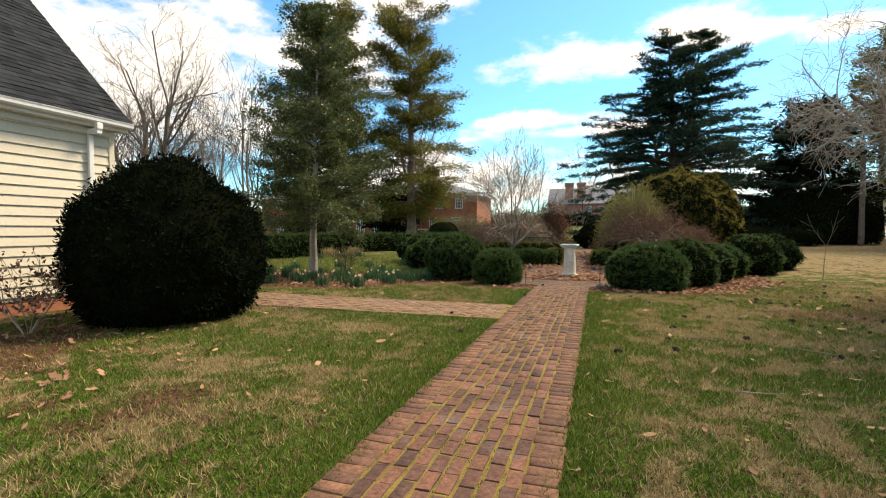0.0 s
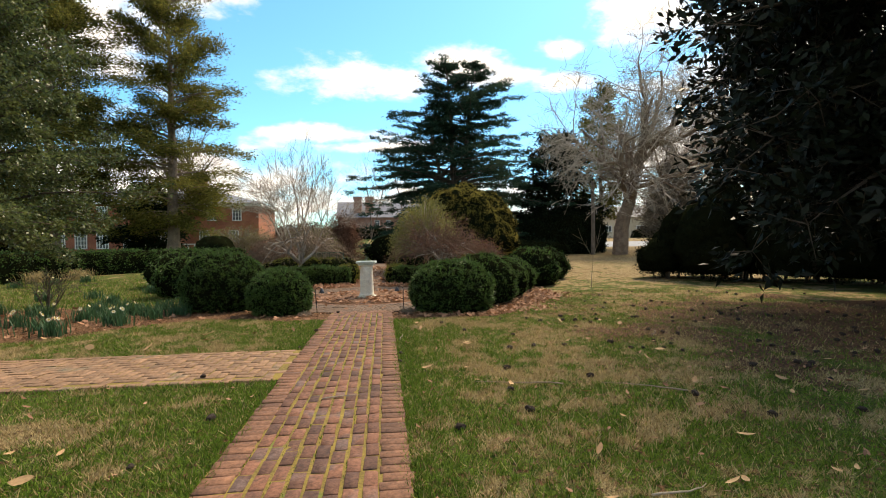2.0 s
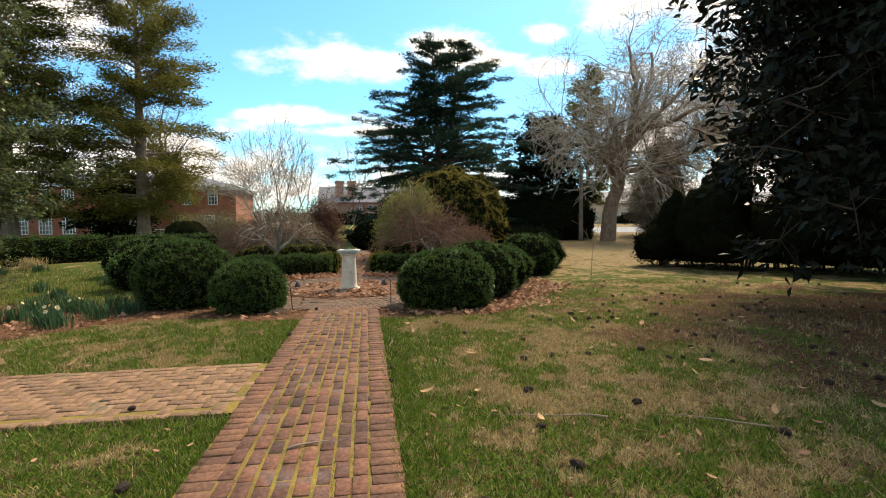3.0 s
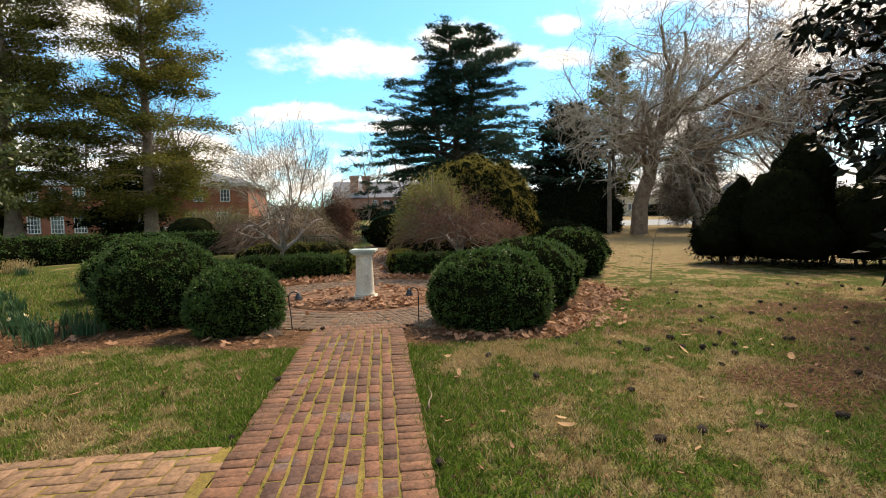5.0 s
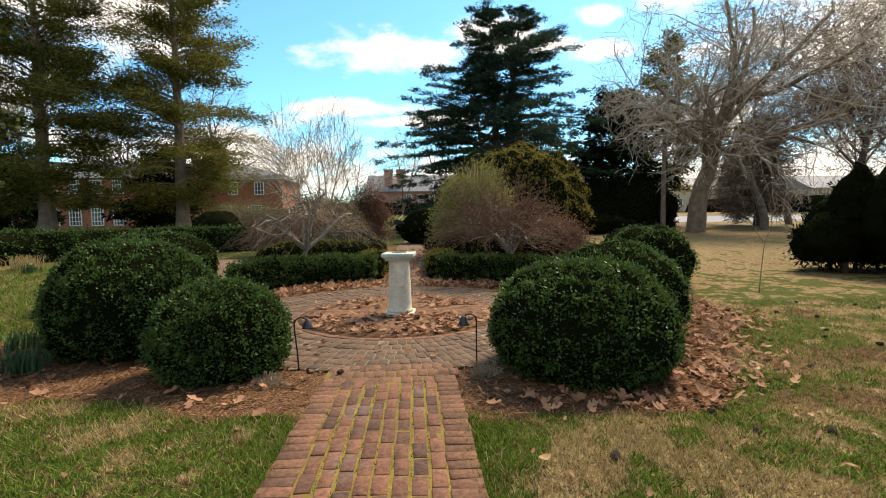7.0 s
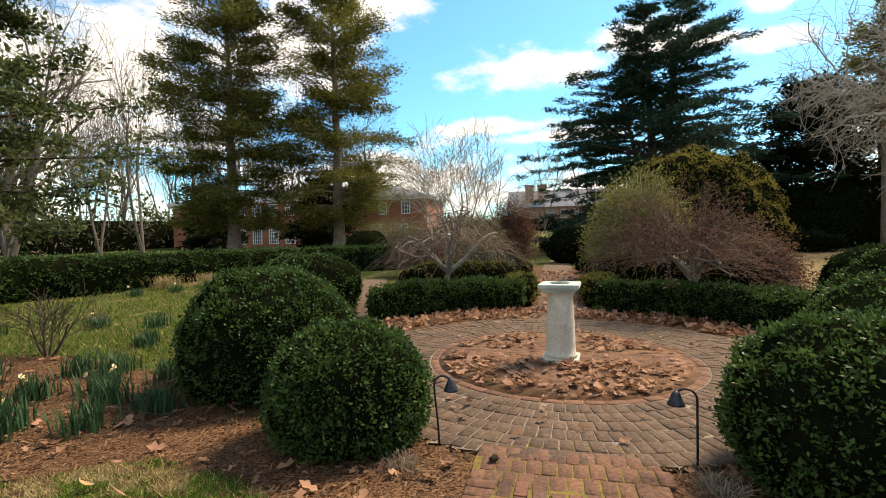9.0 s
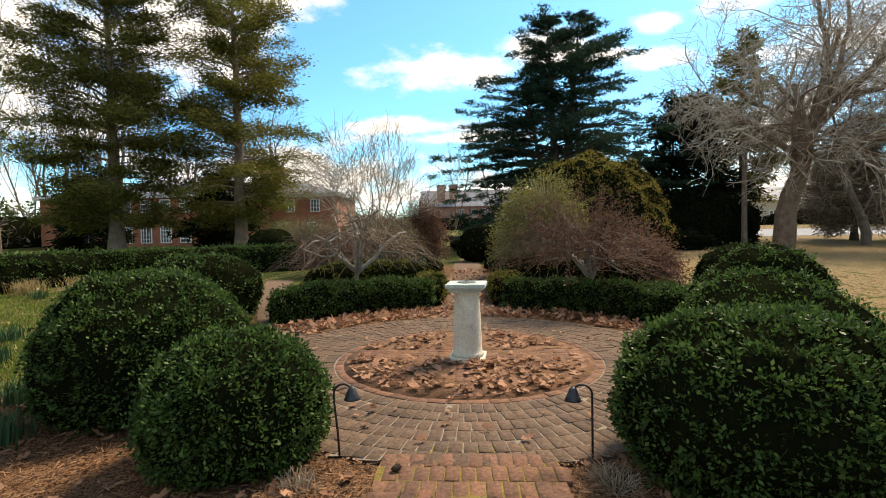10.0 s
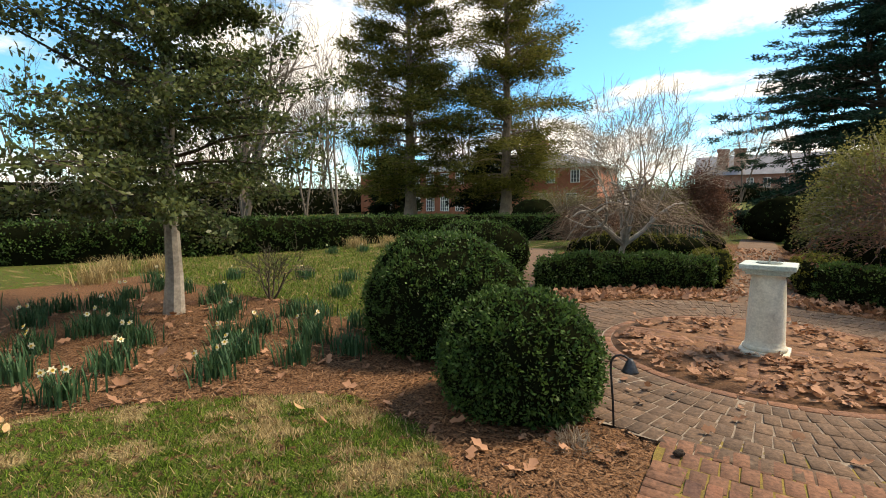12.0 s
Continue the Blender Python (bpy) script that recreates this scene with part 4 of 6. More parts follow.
def magnolia_tree():
    rng = np.random.default_rng(22)
    segs, places, ways = [], [], []
    line = trunk_line(rng, segs, 13.0, 0.42, steps=14, top=0.05, flare=1.4)
    for k in range(230):
        f = (k + rng.random()) / 230
        z = 2.3 + 10.5 * f
        length = (5.1 * math.sin(math.pi * min(1, 0.30 + 0.7 * f)) ** 0.7 + 0.3) * rng.uniform(0.72, 1.1)
        az = rng.uniform(0, 2 * math.pi)
        d = np.array([math.cos(az), math.sin(az), 0.25 + 0.4 * f])
        p = at_height(line, z)
        r = 0.015 + 0.014 * length
        for i in range(6):
            q = p + d / np.linalg.norm(d) * length / 6
            segs.append((*p, *q, r * (1 - i / 6) + 0.008, r * (1 - (i + 1) / 6) + 0.008))
            if i >= 2:
                for _ in range(4):
                    side = rng.normal(0, 1, 3)
                    tip = q + side / np.linalg.norm(side) * rng.uniform(0.3, 0.9)
                    segs.append((*q, *tip, 0.012, 0.006))
                    m = int(rng.uniform(20, 36))
                    places.append(tip + rng.normal(0, 0.17, (m, 3)))
                    ways.append(np.tile(tip - q, (m, 1)) + np.array([0, 0, -0.15]))
            p = q
            d = d + np.array([0, 0, -0.17]) + rng.normal(0, 0.07, 3)
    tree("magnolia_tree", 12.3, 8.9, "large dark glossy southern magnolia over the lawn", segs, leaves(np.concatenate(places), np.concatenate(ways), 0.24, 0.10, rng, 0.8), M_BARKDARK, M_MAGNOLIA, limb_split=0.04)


magnolia_tree()


def bare(name, x, y, label, seed, h, r, bark, spec, stems=1, lean=0.15, buds=None, bud_size=(0.06, 0.04), bud_count=0, height0=0.0, group="", limb_split=0.05, twig=None):
    rng = np.random.default_rng(seed)
    segs, tips = [], []
    for k in range(stems):
        az = 2 * math.pi * (k + 0.5 * rng.random()) / stems
        d = np.array([math.cos(az) * lean, math.sin(az) * lean, 1.0])
        grow(rng, segs, tips, np.array([0.0, 0.0, height0 - 0.1]), d / np.linalg.norm(d), h * rng.uniform(0.9, 1.05), r, 0, spec)
    crown = None
    if buds is not None and bud_count:
        s = np.array(segs)
        s = s[s[:, 6] < max(0.02, r * 0.16)]
        pick = rng.integers(0, len(s), bud_count)
        t = rng.random((bud_count, 1))
        crown = leaves(s[pick, 0:3] * (1 - t) + s[pick, 3:6] * t + rng.normal(0, 0.03, (bud_count, 3)), s[pick, 3:6] - s[pick, 0:3], bud_size[0], bud_size[1], rng, 0.9)
    return tree(name, x, y, label, segs, crown, bark, buds, group=group, limb_split=limb_split, twig=twig)


# spec: steps, side limbs by level, length ratio, angle, wander, lift by level, thinnest radius
big = bare("bare_tree", 22.6, 43.0, "huge old bare hardwood with broad twisting grey limbs", 31, 12.5, 0.74, M_BARKBROWN, (9, (11, 8, 6, 4), 0.64, 54, 0.15, (0.1, 0.35, 0.10, -0.25), 0.013), stems=1, lean=0.08, twig=M_PALETWIG, limb_split=0.07, buds=M_PALETWIG, bud_size=(0.4, 0.03), bud_count=9000)
second = bare("bare_tree", 29.5, 44.5, "bare tree with a straight brown trunk beside the street", 32, 9.5, 0.34, M_BARK, (9, (9, 7, 5, 3), 0.55, 50, 0.10, (0.2, 0.2, 0.0, -0.2), 0.013), twig=M_PALETWIG, buds=M_BRUSH, bud_size=(0.6, 0.035), bud_count=12000)
pink = bare("bare_tree", 33.0, 40.0, "bare tree with pinkish budding twigs", 33, 11.5, 0.32, M_BARK, (9, (9, 7, 6, 4), 0.6, 42, 0.09, (0.2, 0.3, 0.2, 0.1), 0.012), buds=M_REDBUD, bud_size=(0.3, 0.05), bud_count=14000)
copy_thing(pink, pose(41.0, 38.0, 0, 0, 0, 130))
copy_thing(second, pose(38.0, 52.0, 0.3, 0, 0, 80))
white_tree = bare("bare_tree", -4.7, 30.0, "vase-shaped pale bare tree with fine twigs", 34, 3.7, 0.06, M_PALETWIG, (6, (6, 6, 5), 0.62, 38, 0.08, (0.15, 0.25, 0.15), 0.008), stems=5, lean=0.5, limb_split=0.025, buds=M_PALETWIG, bud_size=(0.32, 0.012), bud_count=5000)
wood = bare("bare_tree", -56.0, 45.5, "tall bare tree behind the house", 35, 19.0, 0.5, M_WOODTWIG, (10, (9, 7, 5, 3), 0.52, 40, 0.07, (0.2, 0.4, 0.3, 0.1), 0.015), stems=2, lean=0.2)
brush = bare("bare_tree", -42.0, 62.0, "slender bare tree in the distant wood", 36, 14.0, 0.17, M_WOODTWIG, (6, (7, 5, 3), 0.5, 30, 0.06, (0.2, 0.5, 0.35), 0.022), stems=2, lean=0.2)
rng_w = random.Random(8)
for k in range(19):
    x = -95 + k * 3.0 + rng_w.uniform(-2, 2)
    y = rng_w.uniform(52, 84) if x < -50 else rng_w.uniform(76, 100)
    copy_thing(brush, pose(x, y, gz(x, y), 0, 0, rng_w.uniform(0, 360)) @ Matrix.Scale(rng_w.uniform(0.75, 1.15), 4))
for x, y, s in ((-2.0, 96.0, 0.8), (6.0, 100.0, 0.95), (14.0, 98.0, 0.9), (22.0, 92.0, 0.9), (-11.0, 98.0, 0.7), (34.0, 84.0, 0.9), (52.0, 80.0, 1.0), (64.0, 70.0, 0.9), (-14.0, 84.0, 0.8)):
    copy_thing(brush, pose(x, y, gz(x, y), 0, 0, rng_w.uniform(0, 360)) @ Matrix.Scale(s, 4))
for k in range(20):
    a = radians(-95 + k * 3.2 + rng_w.uniform(-0.8, 0.8))
    r = rng_w.uniform(58, 90)
    x, y = r * math.sin(a), r * math.cos(a)
    copy_thing(brush, pose(x, y, gz(x, y), 0, 0, rng_w.uniform(0, 360)) @ Matrix.Scale(rng_w.uniform(0.55, 0.95), 4))
for x, y, s, a in ((-75.0, 60.0, 0.9, 70), (55.0, 48.0, 0.8, 160), (-30.0, 78.0, 0.75, 40)):
    copy_thing(wood, pose(x, y, gz(x, y), 0, 0, a) @ Matrix.Scale(s, 4))

# weeping maples inside the hedges
def weeping_maple(x, y, spread, h, fork, label, seed, bark, twig_mat, twigs, budm=None, buds=0):
    """A crooked trunk, a few spreading limbs, and fine twigs that arch out from them and hang."""
    rng = np.random.default_rng(seed)
    root = thing("weeping_maple", x, y, gz(x, y), label, "tree")
    trunk, p, d = [], np.array([0.0, 0, -0.08]), np.array([0.25, 0.05, 1.0])
    for k in range(6):
        d = d + rng.normal(0, 0.16, 3) * np.array([1, 1, 0.2])
        q = p + d / np.linalg.norm(d) * fork / 6
        trunk.append((*p, *q, 0.085 - 0.005 * k, 0.08 - 0.005 * k))
        p = q
    top, limbs = p, []
    for k in range(8):
        az = 2 * math.pi * (k + rng.random() * 0.7) / 8
        q, d, r = top, np.array([math.cos(az), math.sin(az), rng.uniform(0.8, 1.5)]), 0.068
        for i in range(7):
            d = d + rng.normal(0, 0.24, 3) + np.array([0, 0, -0.05 - 0.05 * i])
            n = q + d / np.linalg.norm(d) * spread * 0.105
            trunk.append((*q, *n, r, r * 0.86))
            limbs.append((n, d))
            if i in (2, 4):
                s, e, f = n, d + rng.normal(0, 0.8, 3), r * 0.6
                for _ in range(5):
                    e = e + rng.normal(0, 0.3, 3) + np.array([0, 0, -0.1])
                    w = s + e / np.linalg.norm(e) * spread * 0.075
                    trunk.append((*s, *w, f, f * 0.85))
                    limbs.append((w, e))
                    s, f = w, f * 0.85
            q, r = n, r * 0.86
    link("trunk", quads("trunk", tubes(trunk, 7), smooth=True), bark, root)
    segs, places, ways = [], [], []
    for k in range(twigs):
        p, _ = limbs[rng.integers(0, len(limbs))]
        az = math.atan2(p[1], p[0]) + rng.normal(0, 0.6)
        out = math.hypot(p[0], p[1]) + (spread - math.hypot(p[0], p[1])) * rng.random() ** 0.7
        z = max(0.75, h * math.sqrt(max(0.0, 1 - (out / spread) ** 2.6)) * rng.uniform(0.62, 1.05))
        end = np.array([out * math.cos(az), out * math.sin(az), z])
        ctrl = (p + end) / 2 + np.array([0, 0, rng.uniform(0.1, 0.5)])
        prev = p
        for i in range(1, 6):
            t = i / 5
            q = p * (1 - t) ** 2 + 2 * ctrl * t * (1 - t) + end * t * t + rng.normal(0, 0.035, 3)
            segs.append((*prev, *q, 0.008 * (1.15 - t) + 0.002, 0.008 * (1.0 - t) + 0.002))
            places.append(q)
            ways.append(q - prev)
            prev = q
    link("twigwork", quads("twigwork", tubes(segs, 3)), twig_mat, root)
    if buds:
        places, ways = np.array(places), np.array(ways)
        pick = rng.integers(0, len(places), buds)
        link("crown", quads("crown", leaves(places[pick] + rng.normal(0, 0.06, (buds, 3)), ways[pick], 0.06, 0.03, rng, 0.9)), budm, root)


weeping_maple(-2.75, 19.7, 2.4, 2.25, 0.95, "bare weeping maple with a crooked pale trunk", 41, M_BARKPALE, M_MAPLE, 230)
weeping_maple(2.5, 19.0, 2.15, 2.75, 0.8, "low domed weeping maple full of russet twigs", 42, M_BARKPALE, M_BARKRED, 420, M_REDBUD, 5200)


def twig_dome(name, x, y, rx, ry, h, label, seed, bark, budm, buds, twigs=900, bud=(0.07, 0.035)):
    """A mound of arching fine twigs with swelling buds."""
    rng = np.random.default_rng(seed)
    segs, places, ways = [], [], []
    for k in range(twigs):
        az, out = rng.uniform(0, 2 * math.pi), rng.random() ** 0.36
        end = np.array([math.cos(az) * rx * out, math.sin(az) * ry * out, h * math.sqrt(max(0.0, 1 - out ** 2.4)) * rng.uniform(0.72, 1.06)])
        p = np.array([math.cos(az) * rx * out * 0.3 + rng.normal(0, 0.12), math.sin(az) * ry * out * 0.3 + rng.normal(0, 0.12), 0.0])
        top = end * np.array([0.62, 0.62, 0]) + np.array([0, 0, end[2] * 1.05 + 0.35])
        prev = p
        for i in range(1, 7):
            t = i / 6
            q = p * (1 - t) ** 2 + 2 * top * t * (1 - t) * 0.95 + end * t * t + rng.normal(0, 0.04, 3)
            segs.append((*prev, *q, 0.016 * (1.15 - t) + 0.004, 0.016 * (1.0 - t) + 0.004))
            if i > 2:
                places.append(q)
                ways.append(q - prev)
            prev = q
    places, ways = np.array(places), np.array(ways)
    pick = rng.integers(0, len(places), buds)
    crown = leaves(places[pick] + rng.normal(0, 0.13, (buds, 3)), ways[pick], bud[0], bud[1], rng, 0.8)
    root = thing(name, x, y, gz(x, y), label, "shrub")
    link("twigwork", quads("twigwork", tubes(segs, 3)), bark, root)
    link("crown", quads("crown", crown), budm, root)
    return root


bush("arching_shrub", 5.0, 28.0, 2.95, 2.5, 4.3, 60000, M_OLIVE, "great olive-green dome of fine evergreen foliage", 51, length=0.085, width=0.026, lumps=0.24, square=1.0)
hedge("thicket", [(-78, 0), (-66, 36), (-50, 74), (-20, 96), (20, 104), (60, 92), (95, 60)], 5.0, 4.6, 26000, M_BRUSH, "grey-brown thicket at the edge of the distant wood", 99, length=0.9, leaf_w=0.12)
twig_dome("arching_shrub", 2.5, 24.0, 1.7, 1.7, 3.35, "grey-green dome of fine budding twigs", 52, M_PALETWIG, M_GREYGREEN, 22000, 420, (0.075, 0.04))
twig_dome("arching_shrub", 4.6, 20.8, 1.1, 1.1, 1.5, "low mound of dark red twigs", 53, M_BARKRED, M_REDBUD, 9000, 500, (0.06, 0.03))
twig_dome("arching_shrub", -5.0, 25.2, 1.5, 1.3, 1.5, "mound of tawny arching twigs", 54, M_MAPLE, M_REDBUD, 5000, 600)
twig_dome("arching_shrub", -3.8, 29.5, 2.0, 1.8, 2.6, "brown and yellow-green twiggy shrub", 55, M_TWIG, M_SPRING, 5000, 700)
twig_dome("arching_shrub", -8.8, 33.0, 3.0, 2.2, 2.5, "tawny twiggy shrub before the brick house", 58, M_TWIG, M_SPRING, 7000, 700)
twig_dome("arching_shrub", -5.4, 34.0, 2.2, 2.0, 2.6, "russet twiggy shrub before the brick house", 59, M_BARKRED, M_REDBUD, 9000, 700, (0.08, 0.045))
twig_dome("arching_shrub", -2.1, 31.0, 1.3, 1.2, 3.15, "russet twiggy shrub by the far path", 56, M_BARKRED, M_REDBUD, 9000, 500, (0.08, 0.045))
twig_dome("arching_shrub", 2.6, 29.0, 1.6, 1.5, 2.0, "grey-brown twiggy shrub by the far path", 57, M_TWIG, M_REDBUD, 4000, 500)

# ---- clipped shrubs and hedges ----
BOX = "clipped boxwoods round the circle"
bush("boxwood_shrub", -1.78, 11.75, 0.64, 0.64, 0.95, 46000, M_BOX, "small round clipped boxwood beside the brick circle", 61, group=BOX, lumps=0.08)
bush("boxwood_shrub", -3.3, 12.95, 0.98, 0.98, 1.34, 64000, M_BOX, "big round clipped boxwood at the bed's edge", 62, group=BOX, lumps=0.10)
bush("boxwood_shrub", 2.02, 11.55, 0.92, 0.92, 1.13, 62000, M_BOX, "broad rounded boxwood beside the brick circle", 63, group=BOX, lumps=0.10)
bush("boxwood_shrub", 3.0, 13.0, 0.9, 0.9, 1.2, 28000, M_BOX, "rounded boxwood close behind the broad one", 64, group=BOX)
bush("boxwood_shrub", 3.75, 14.4, 0.88, 1.0, 1.1, 20000, M_BOX, "rounded boxwood with yellowed tips", 65, group=BOX)
bush("boxwood_shrub", 4.45, 15.9, 0.85, 0.95, 1.0, 9000, M_BOX, "low rounded boxwood in the row", 66, length=0.055, width=0.03, group=BOX)
bush("boxwood_shrub", 5.75, 17.6, 1.05, 1.05, 1.28, 9000, M_BOX, "rounded boxwood in the row", 67, length=0.055, width=0.03, group=BOX)
bush("boxwood_shrub", 6.9, 20.0, 1.2, 1.2, 1.3, 8000, M_BOXDARK, "rounded boxwood at the end of the row", 68, length=0.055, width=0.03, group=BOX)
bush("boxwood_shrub", -5.3, 16.1, 0.95, 0.95, 1.15, 12000, M_BOX, "rounded boxwood behind the flower bed", 69, length=0.055, width=0.03, group=BOX)
bush("boxwood_shrub", -5.6, 18.1, 1.05, 1.05, 1.32, 10000, M_BOX, "rounded boxwood by the side path", 70, length=0.055, width=0.03, group=BOX)
bush("boxwood_shrub", -7.1, 19.8, 1.1, 1.1, 1.25, 7000, M_BOX, "rounded boxwood by the side path", 71, length=0.055, width=0.03, group=BOX)
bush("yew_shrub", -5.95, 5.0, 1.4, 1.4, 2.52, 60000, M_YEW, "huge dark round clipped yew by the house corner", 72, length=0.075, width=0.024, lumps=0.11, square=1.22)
DARK = "dark yews beside the lawn"
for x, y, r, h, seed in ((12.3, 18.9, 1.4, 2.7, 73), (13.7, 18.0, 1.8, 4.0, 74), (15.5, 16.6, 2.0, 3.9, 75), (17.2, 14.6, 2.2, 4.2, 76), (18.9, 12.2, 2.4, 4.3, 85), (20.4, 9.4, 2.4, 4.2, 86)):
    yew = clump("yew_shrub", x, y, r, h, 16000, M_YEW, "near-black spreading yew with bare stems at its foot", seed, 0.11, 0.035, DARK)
    rng_s = random.Random(seed)
    rows = []
    for k in range(9):
        a, q = rng_s.uniform(0, 6.28), rng_s.uniform(0.1, 0.75) * r
        rows.append((q * math.cos(a), q * math.sin(a), -0.05, q * math.cos(a) * 1.15, q * math.sin(a) * 1.15, 0.75, 0.05, 0.04))
    for row in rows:
        link("stem", quads("stem", tubes([row], 6)), M_BARKDARK, yew)
bush("evergreen_shrub", 0.85, 33.0, 1.3, 1.2, 1.9, 6000, M_BOX, "round green boxwood by the far path", 77)
bush("evergreen_shrub", 2.3, 32.0, 1.3, 1.2, 1.8, 6000, M_BOX, "round green boxwood by the far path", 78)
bush("evergreen_shrub", 1.5, 26.5, 0.8, 0.7, 0.7, 4000, M_BOX, "low green boxwood by the far path", 79)
bush("evergreen_shrub", -1.5, 26.0, 0.6, 0.6, 0.6, 3000, M_BOXYEL, "low golden shrub by the far path", 80)
bush("evergreen_shrub", -9.6, 31.0, 1.2, 1.2, 1.9, 6000, M_BOXDARK, "round dark boxwood behind the long hedge", 81)
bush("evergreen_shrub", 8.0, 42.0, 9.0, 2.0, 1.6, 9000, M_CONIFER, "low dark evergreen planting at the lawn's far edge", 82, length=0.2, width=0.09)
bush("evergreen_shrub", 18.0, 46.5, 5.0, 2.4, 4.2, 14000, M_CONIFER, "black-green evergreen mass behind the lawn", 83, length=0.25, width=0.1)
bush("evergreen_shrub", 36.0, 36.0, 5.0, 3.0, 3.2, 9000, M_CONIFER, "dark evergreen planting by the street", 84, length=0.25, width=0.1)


def arc(r, a0, a1, n=10, cx=0.0, cy=14.6):
    return [(cx + r * math.sin(radians(a0 + (a1 - a0) * k / n)), cy + r * math.cos(radians(a0 + (a1 - a0) * k / n))) for k in range(n + 1)]


hedge("box_hedge", arc(4.55, -56, -10), 0.8, 0.66, 30000, M_BOX, "low curved box hedge round the circle", 91, group="curved hedges")
hedge("box_hedge", arc(4.35, 11, 66), 0.8, 0.64, 30000, M_BOX, "low curved box hedge round the circle", 92, group="curved hedges")
hedge("box_hedge", [(-0.95, 19.2), (-1.0, 22.0)], 0.8, 0.62, 6000, M_BOXYEL, "low olive hedge along the far path", 93)
hedge("box_hedge", [(0.95, 19.2), (1.05, 22.0)], 0.8, 0.60, 6000, M_BOXYEL, "low olive hedge along the far path", 94)
hedge("box_hedge", [(-4.2, 20.6), (-2.6, 21.8), (-1.2, 22.2)], 0.9, 0.88, 9000, M_BOXYEL, "low yellowish hedge behind the maple", 95)
hedge("box_hedge", [(1.2, 22.4), (3.2, 21.6), (4.4, 20.0)], 0.9, 0.88, 9000, M_BOXYEL, "low yellowish hedge behind the maple", 96)
hedge("long_hedge", [(-19.0, 12.5), (-17.2, 16.0), (-15.6, 20.0), (-13.4, 24.5), (-10.5, 27.6), (-7.0, 29.3)], 1.3, 1.26, 40000, M_BOX, "long clipped hedge behind the daffodil lawn", 97, length=0.085, leaf_w=0.046)
hedge("long_hedge", [(-20.0, 13.5), (-26.0, 10.0), (-33.0, 6.0)], 1.6, 1.25, 7000, M_BOXDARK, "long dark clipped hedge", 98, length=0.11, leaf_w=0.055)


# ---- things of the garden ----
def sundial():
    root = thing("sundial", 0.0, 14.55, gz(0, 14.55), "weathered stone sundial pedestal amid fallen leaves", "sundial")
    bm = bmesh.new()
    box(bm, -0.24, 0.24, -0.24, 0.24, 0.0, 0.055, 0.012)
    part("plinth", bm, M_STONE, root)
    bm = bmesh.new()
    lathe(bm, [(0.205, 0.05), (0.222, 0.075), (0.205, 0.105), (0.196, 0.115), (0.192, 0.2), (0.186, 0.45), (0.176, 0.7), (0.166, 0.86), (0.16, 0.885), (0.178, 0.90), (0.18, 0.918), (0.165, 0.926)], 40)
    part("shaft", bm, M_STONE, root, smooth=True)
    bm = bmesh.new()
    box(bm, -0.205, 0.205, -0.205, 0.205, 0.92, 0.958, 0.008)
    box(bm, -0.23, 0.23, -0.23, 0.23, 0.955, 0.98, 0.006)
    box(bm, -0.262, 0.262, -0.262, 0.262, 0.978, 1.035, 0.014)
    part("capital", bm, M_SLAB, root, "stained stone slab")
    bm = bmesh.new()
    lathe(bm, [(0.12, 1.034), (0.125, 1.038), (0.12, 1.045), (0.06, 1.048)], 32)
    part("dial_plate", bm, M_BRONZE, root, "dark bronze dial plate")
    bm = bmesh.new()
    a = [bm.verts.new((-0.004, y, z)) for y, z in ((-0.09, 1.046), (0.08, 1.046), (0.075, 1.12), (0.03, 1.085))]
    b = [bm.verts.new((0.004, v.co.y, v.co.z)) for v in a]
    bm.faces.new(a[::-1])
    bm.faces.new(b)
    for k in range(4):
        bm.faces.new((a[k], a[(k + 1) % 4], b[(k + 1) % 4], b[k]))
    part("gnomon", bm, M_BRONZE, root, "dark bronze gnomon")
    root.rotation_euler = (0, 0, radians(-6))


sundial()


def path_light(x, y, side, lean):
    root = thing("path_light", x, y, gz(x, y), "black iron hook path light with a small grey cone shade", "garden light", "path lights")
    line = [(0, 0, -0.08), (lean * 0.25, 0, 0.2), (lean * 0.6, 0, 0.42)]
    top = lean * 0.62
    line += [(top + side * 0.075 * (1 - math.cos(a)), 0, 0.485 + 0.075 * math.sin(a) * 1.0) for a in np.linspace(0, 2.6, 8)]
    part("stem", pipe(line, [0.0085] * len(line), 8), M_BLACK, root, smooth=True)
    hx, hz = line[-1][0], line[-1][2]
    bm = bmesh.new()
    lathe(bm, [(0.012, hz + 0.02), (0.026, hz + 0.005), (0.056, hz - 0.068), (0.062, hz - 0.08), (0.058, hz - 0.08), (0.022, hz - 0.005), (0.01, hz)], 20)
    bmesh.ops.translate(bm, vec=(hx, 0, 0), verts=bm.verts[:])
    part("shade", bm, M_SHADE, root, "grey metal cone shade", smooth=True)


path_light(-0.985, 11.74, 1, -0.06)
path_light(0.915, 11.71, -1, 0.0)


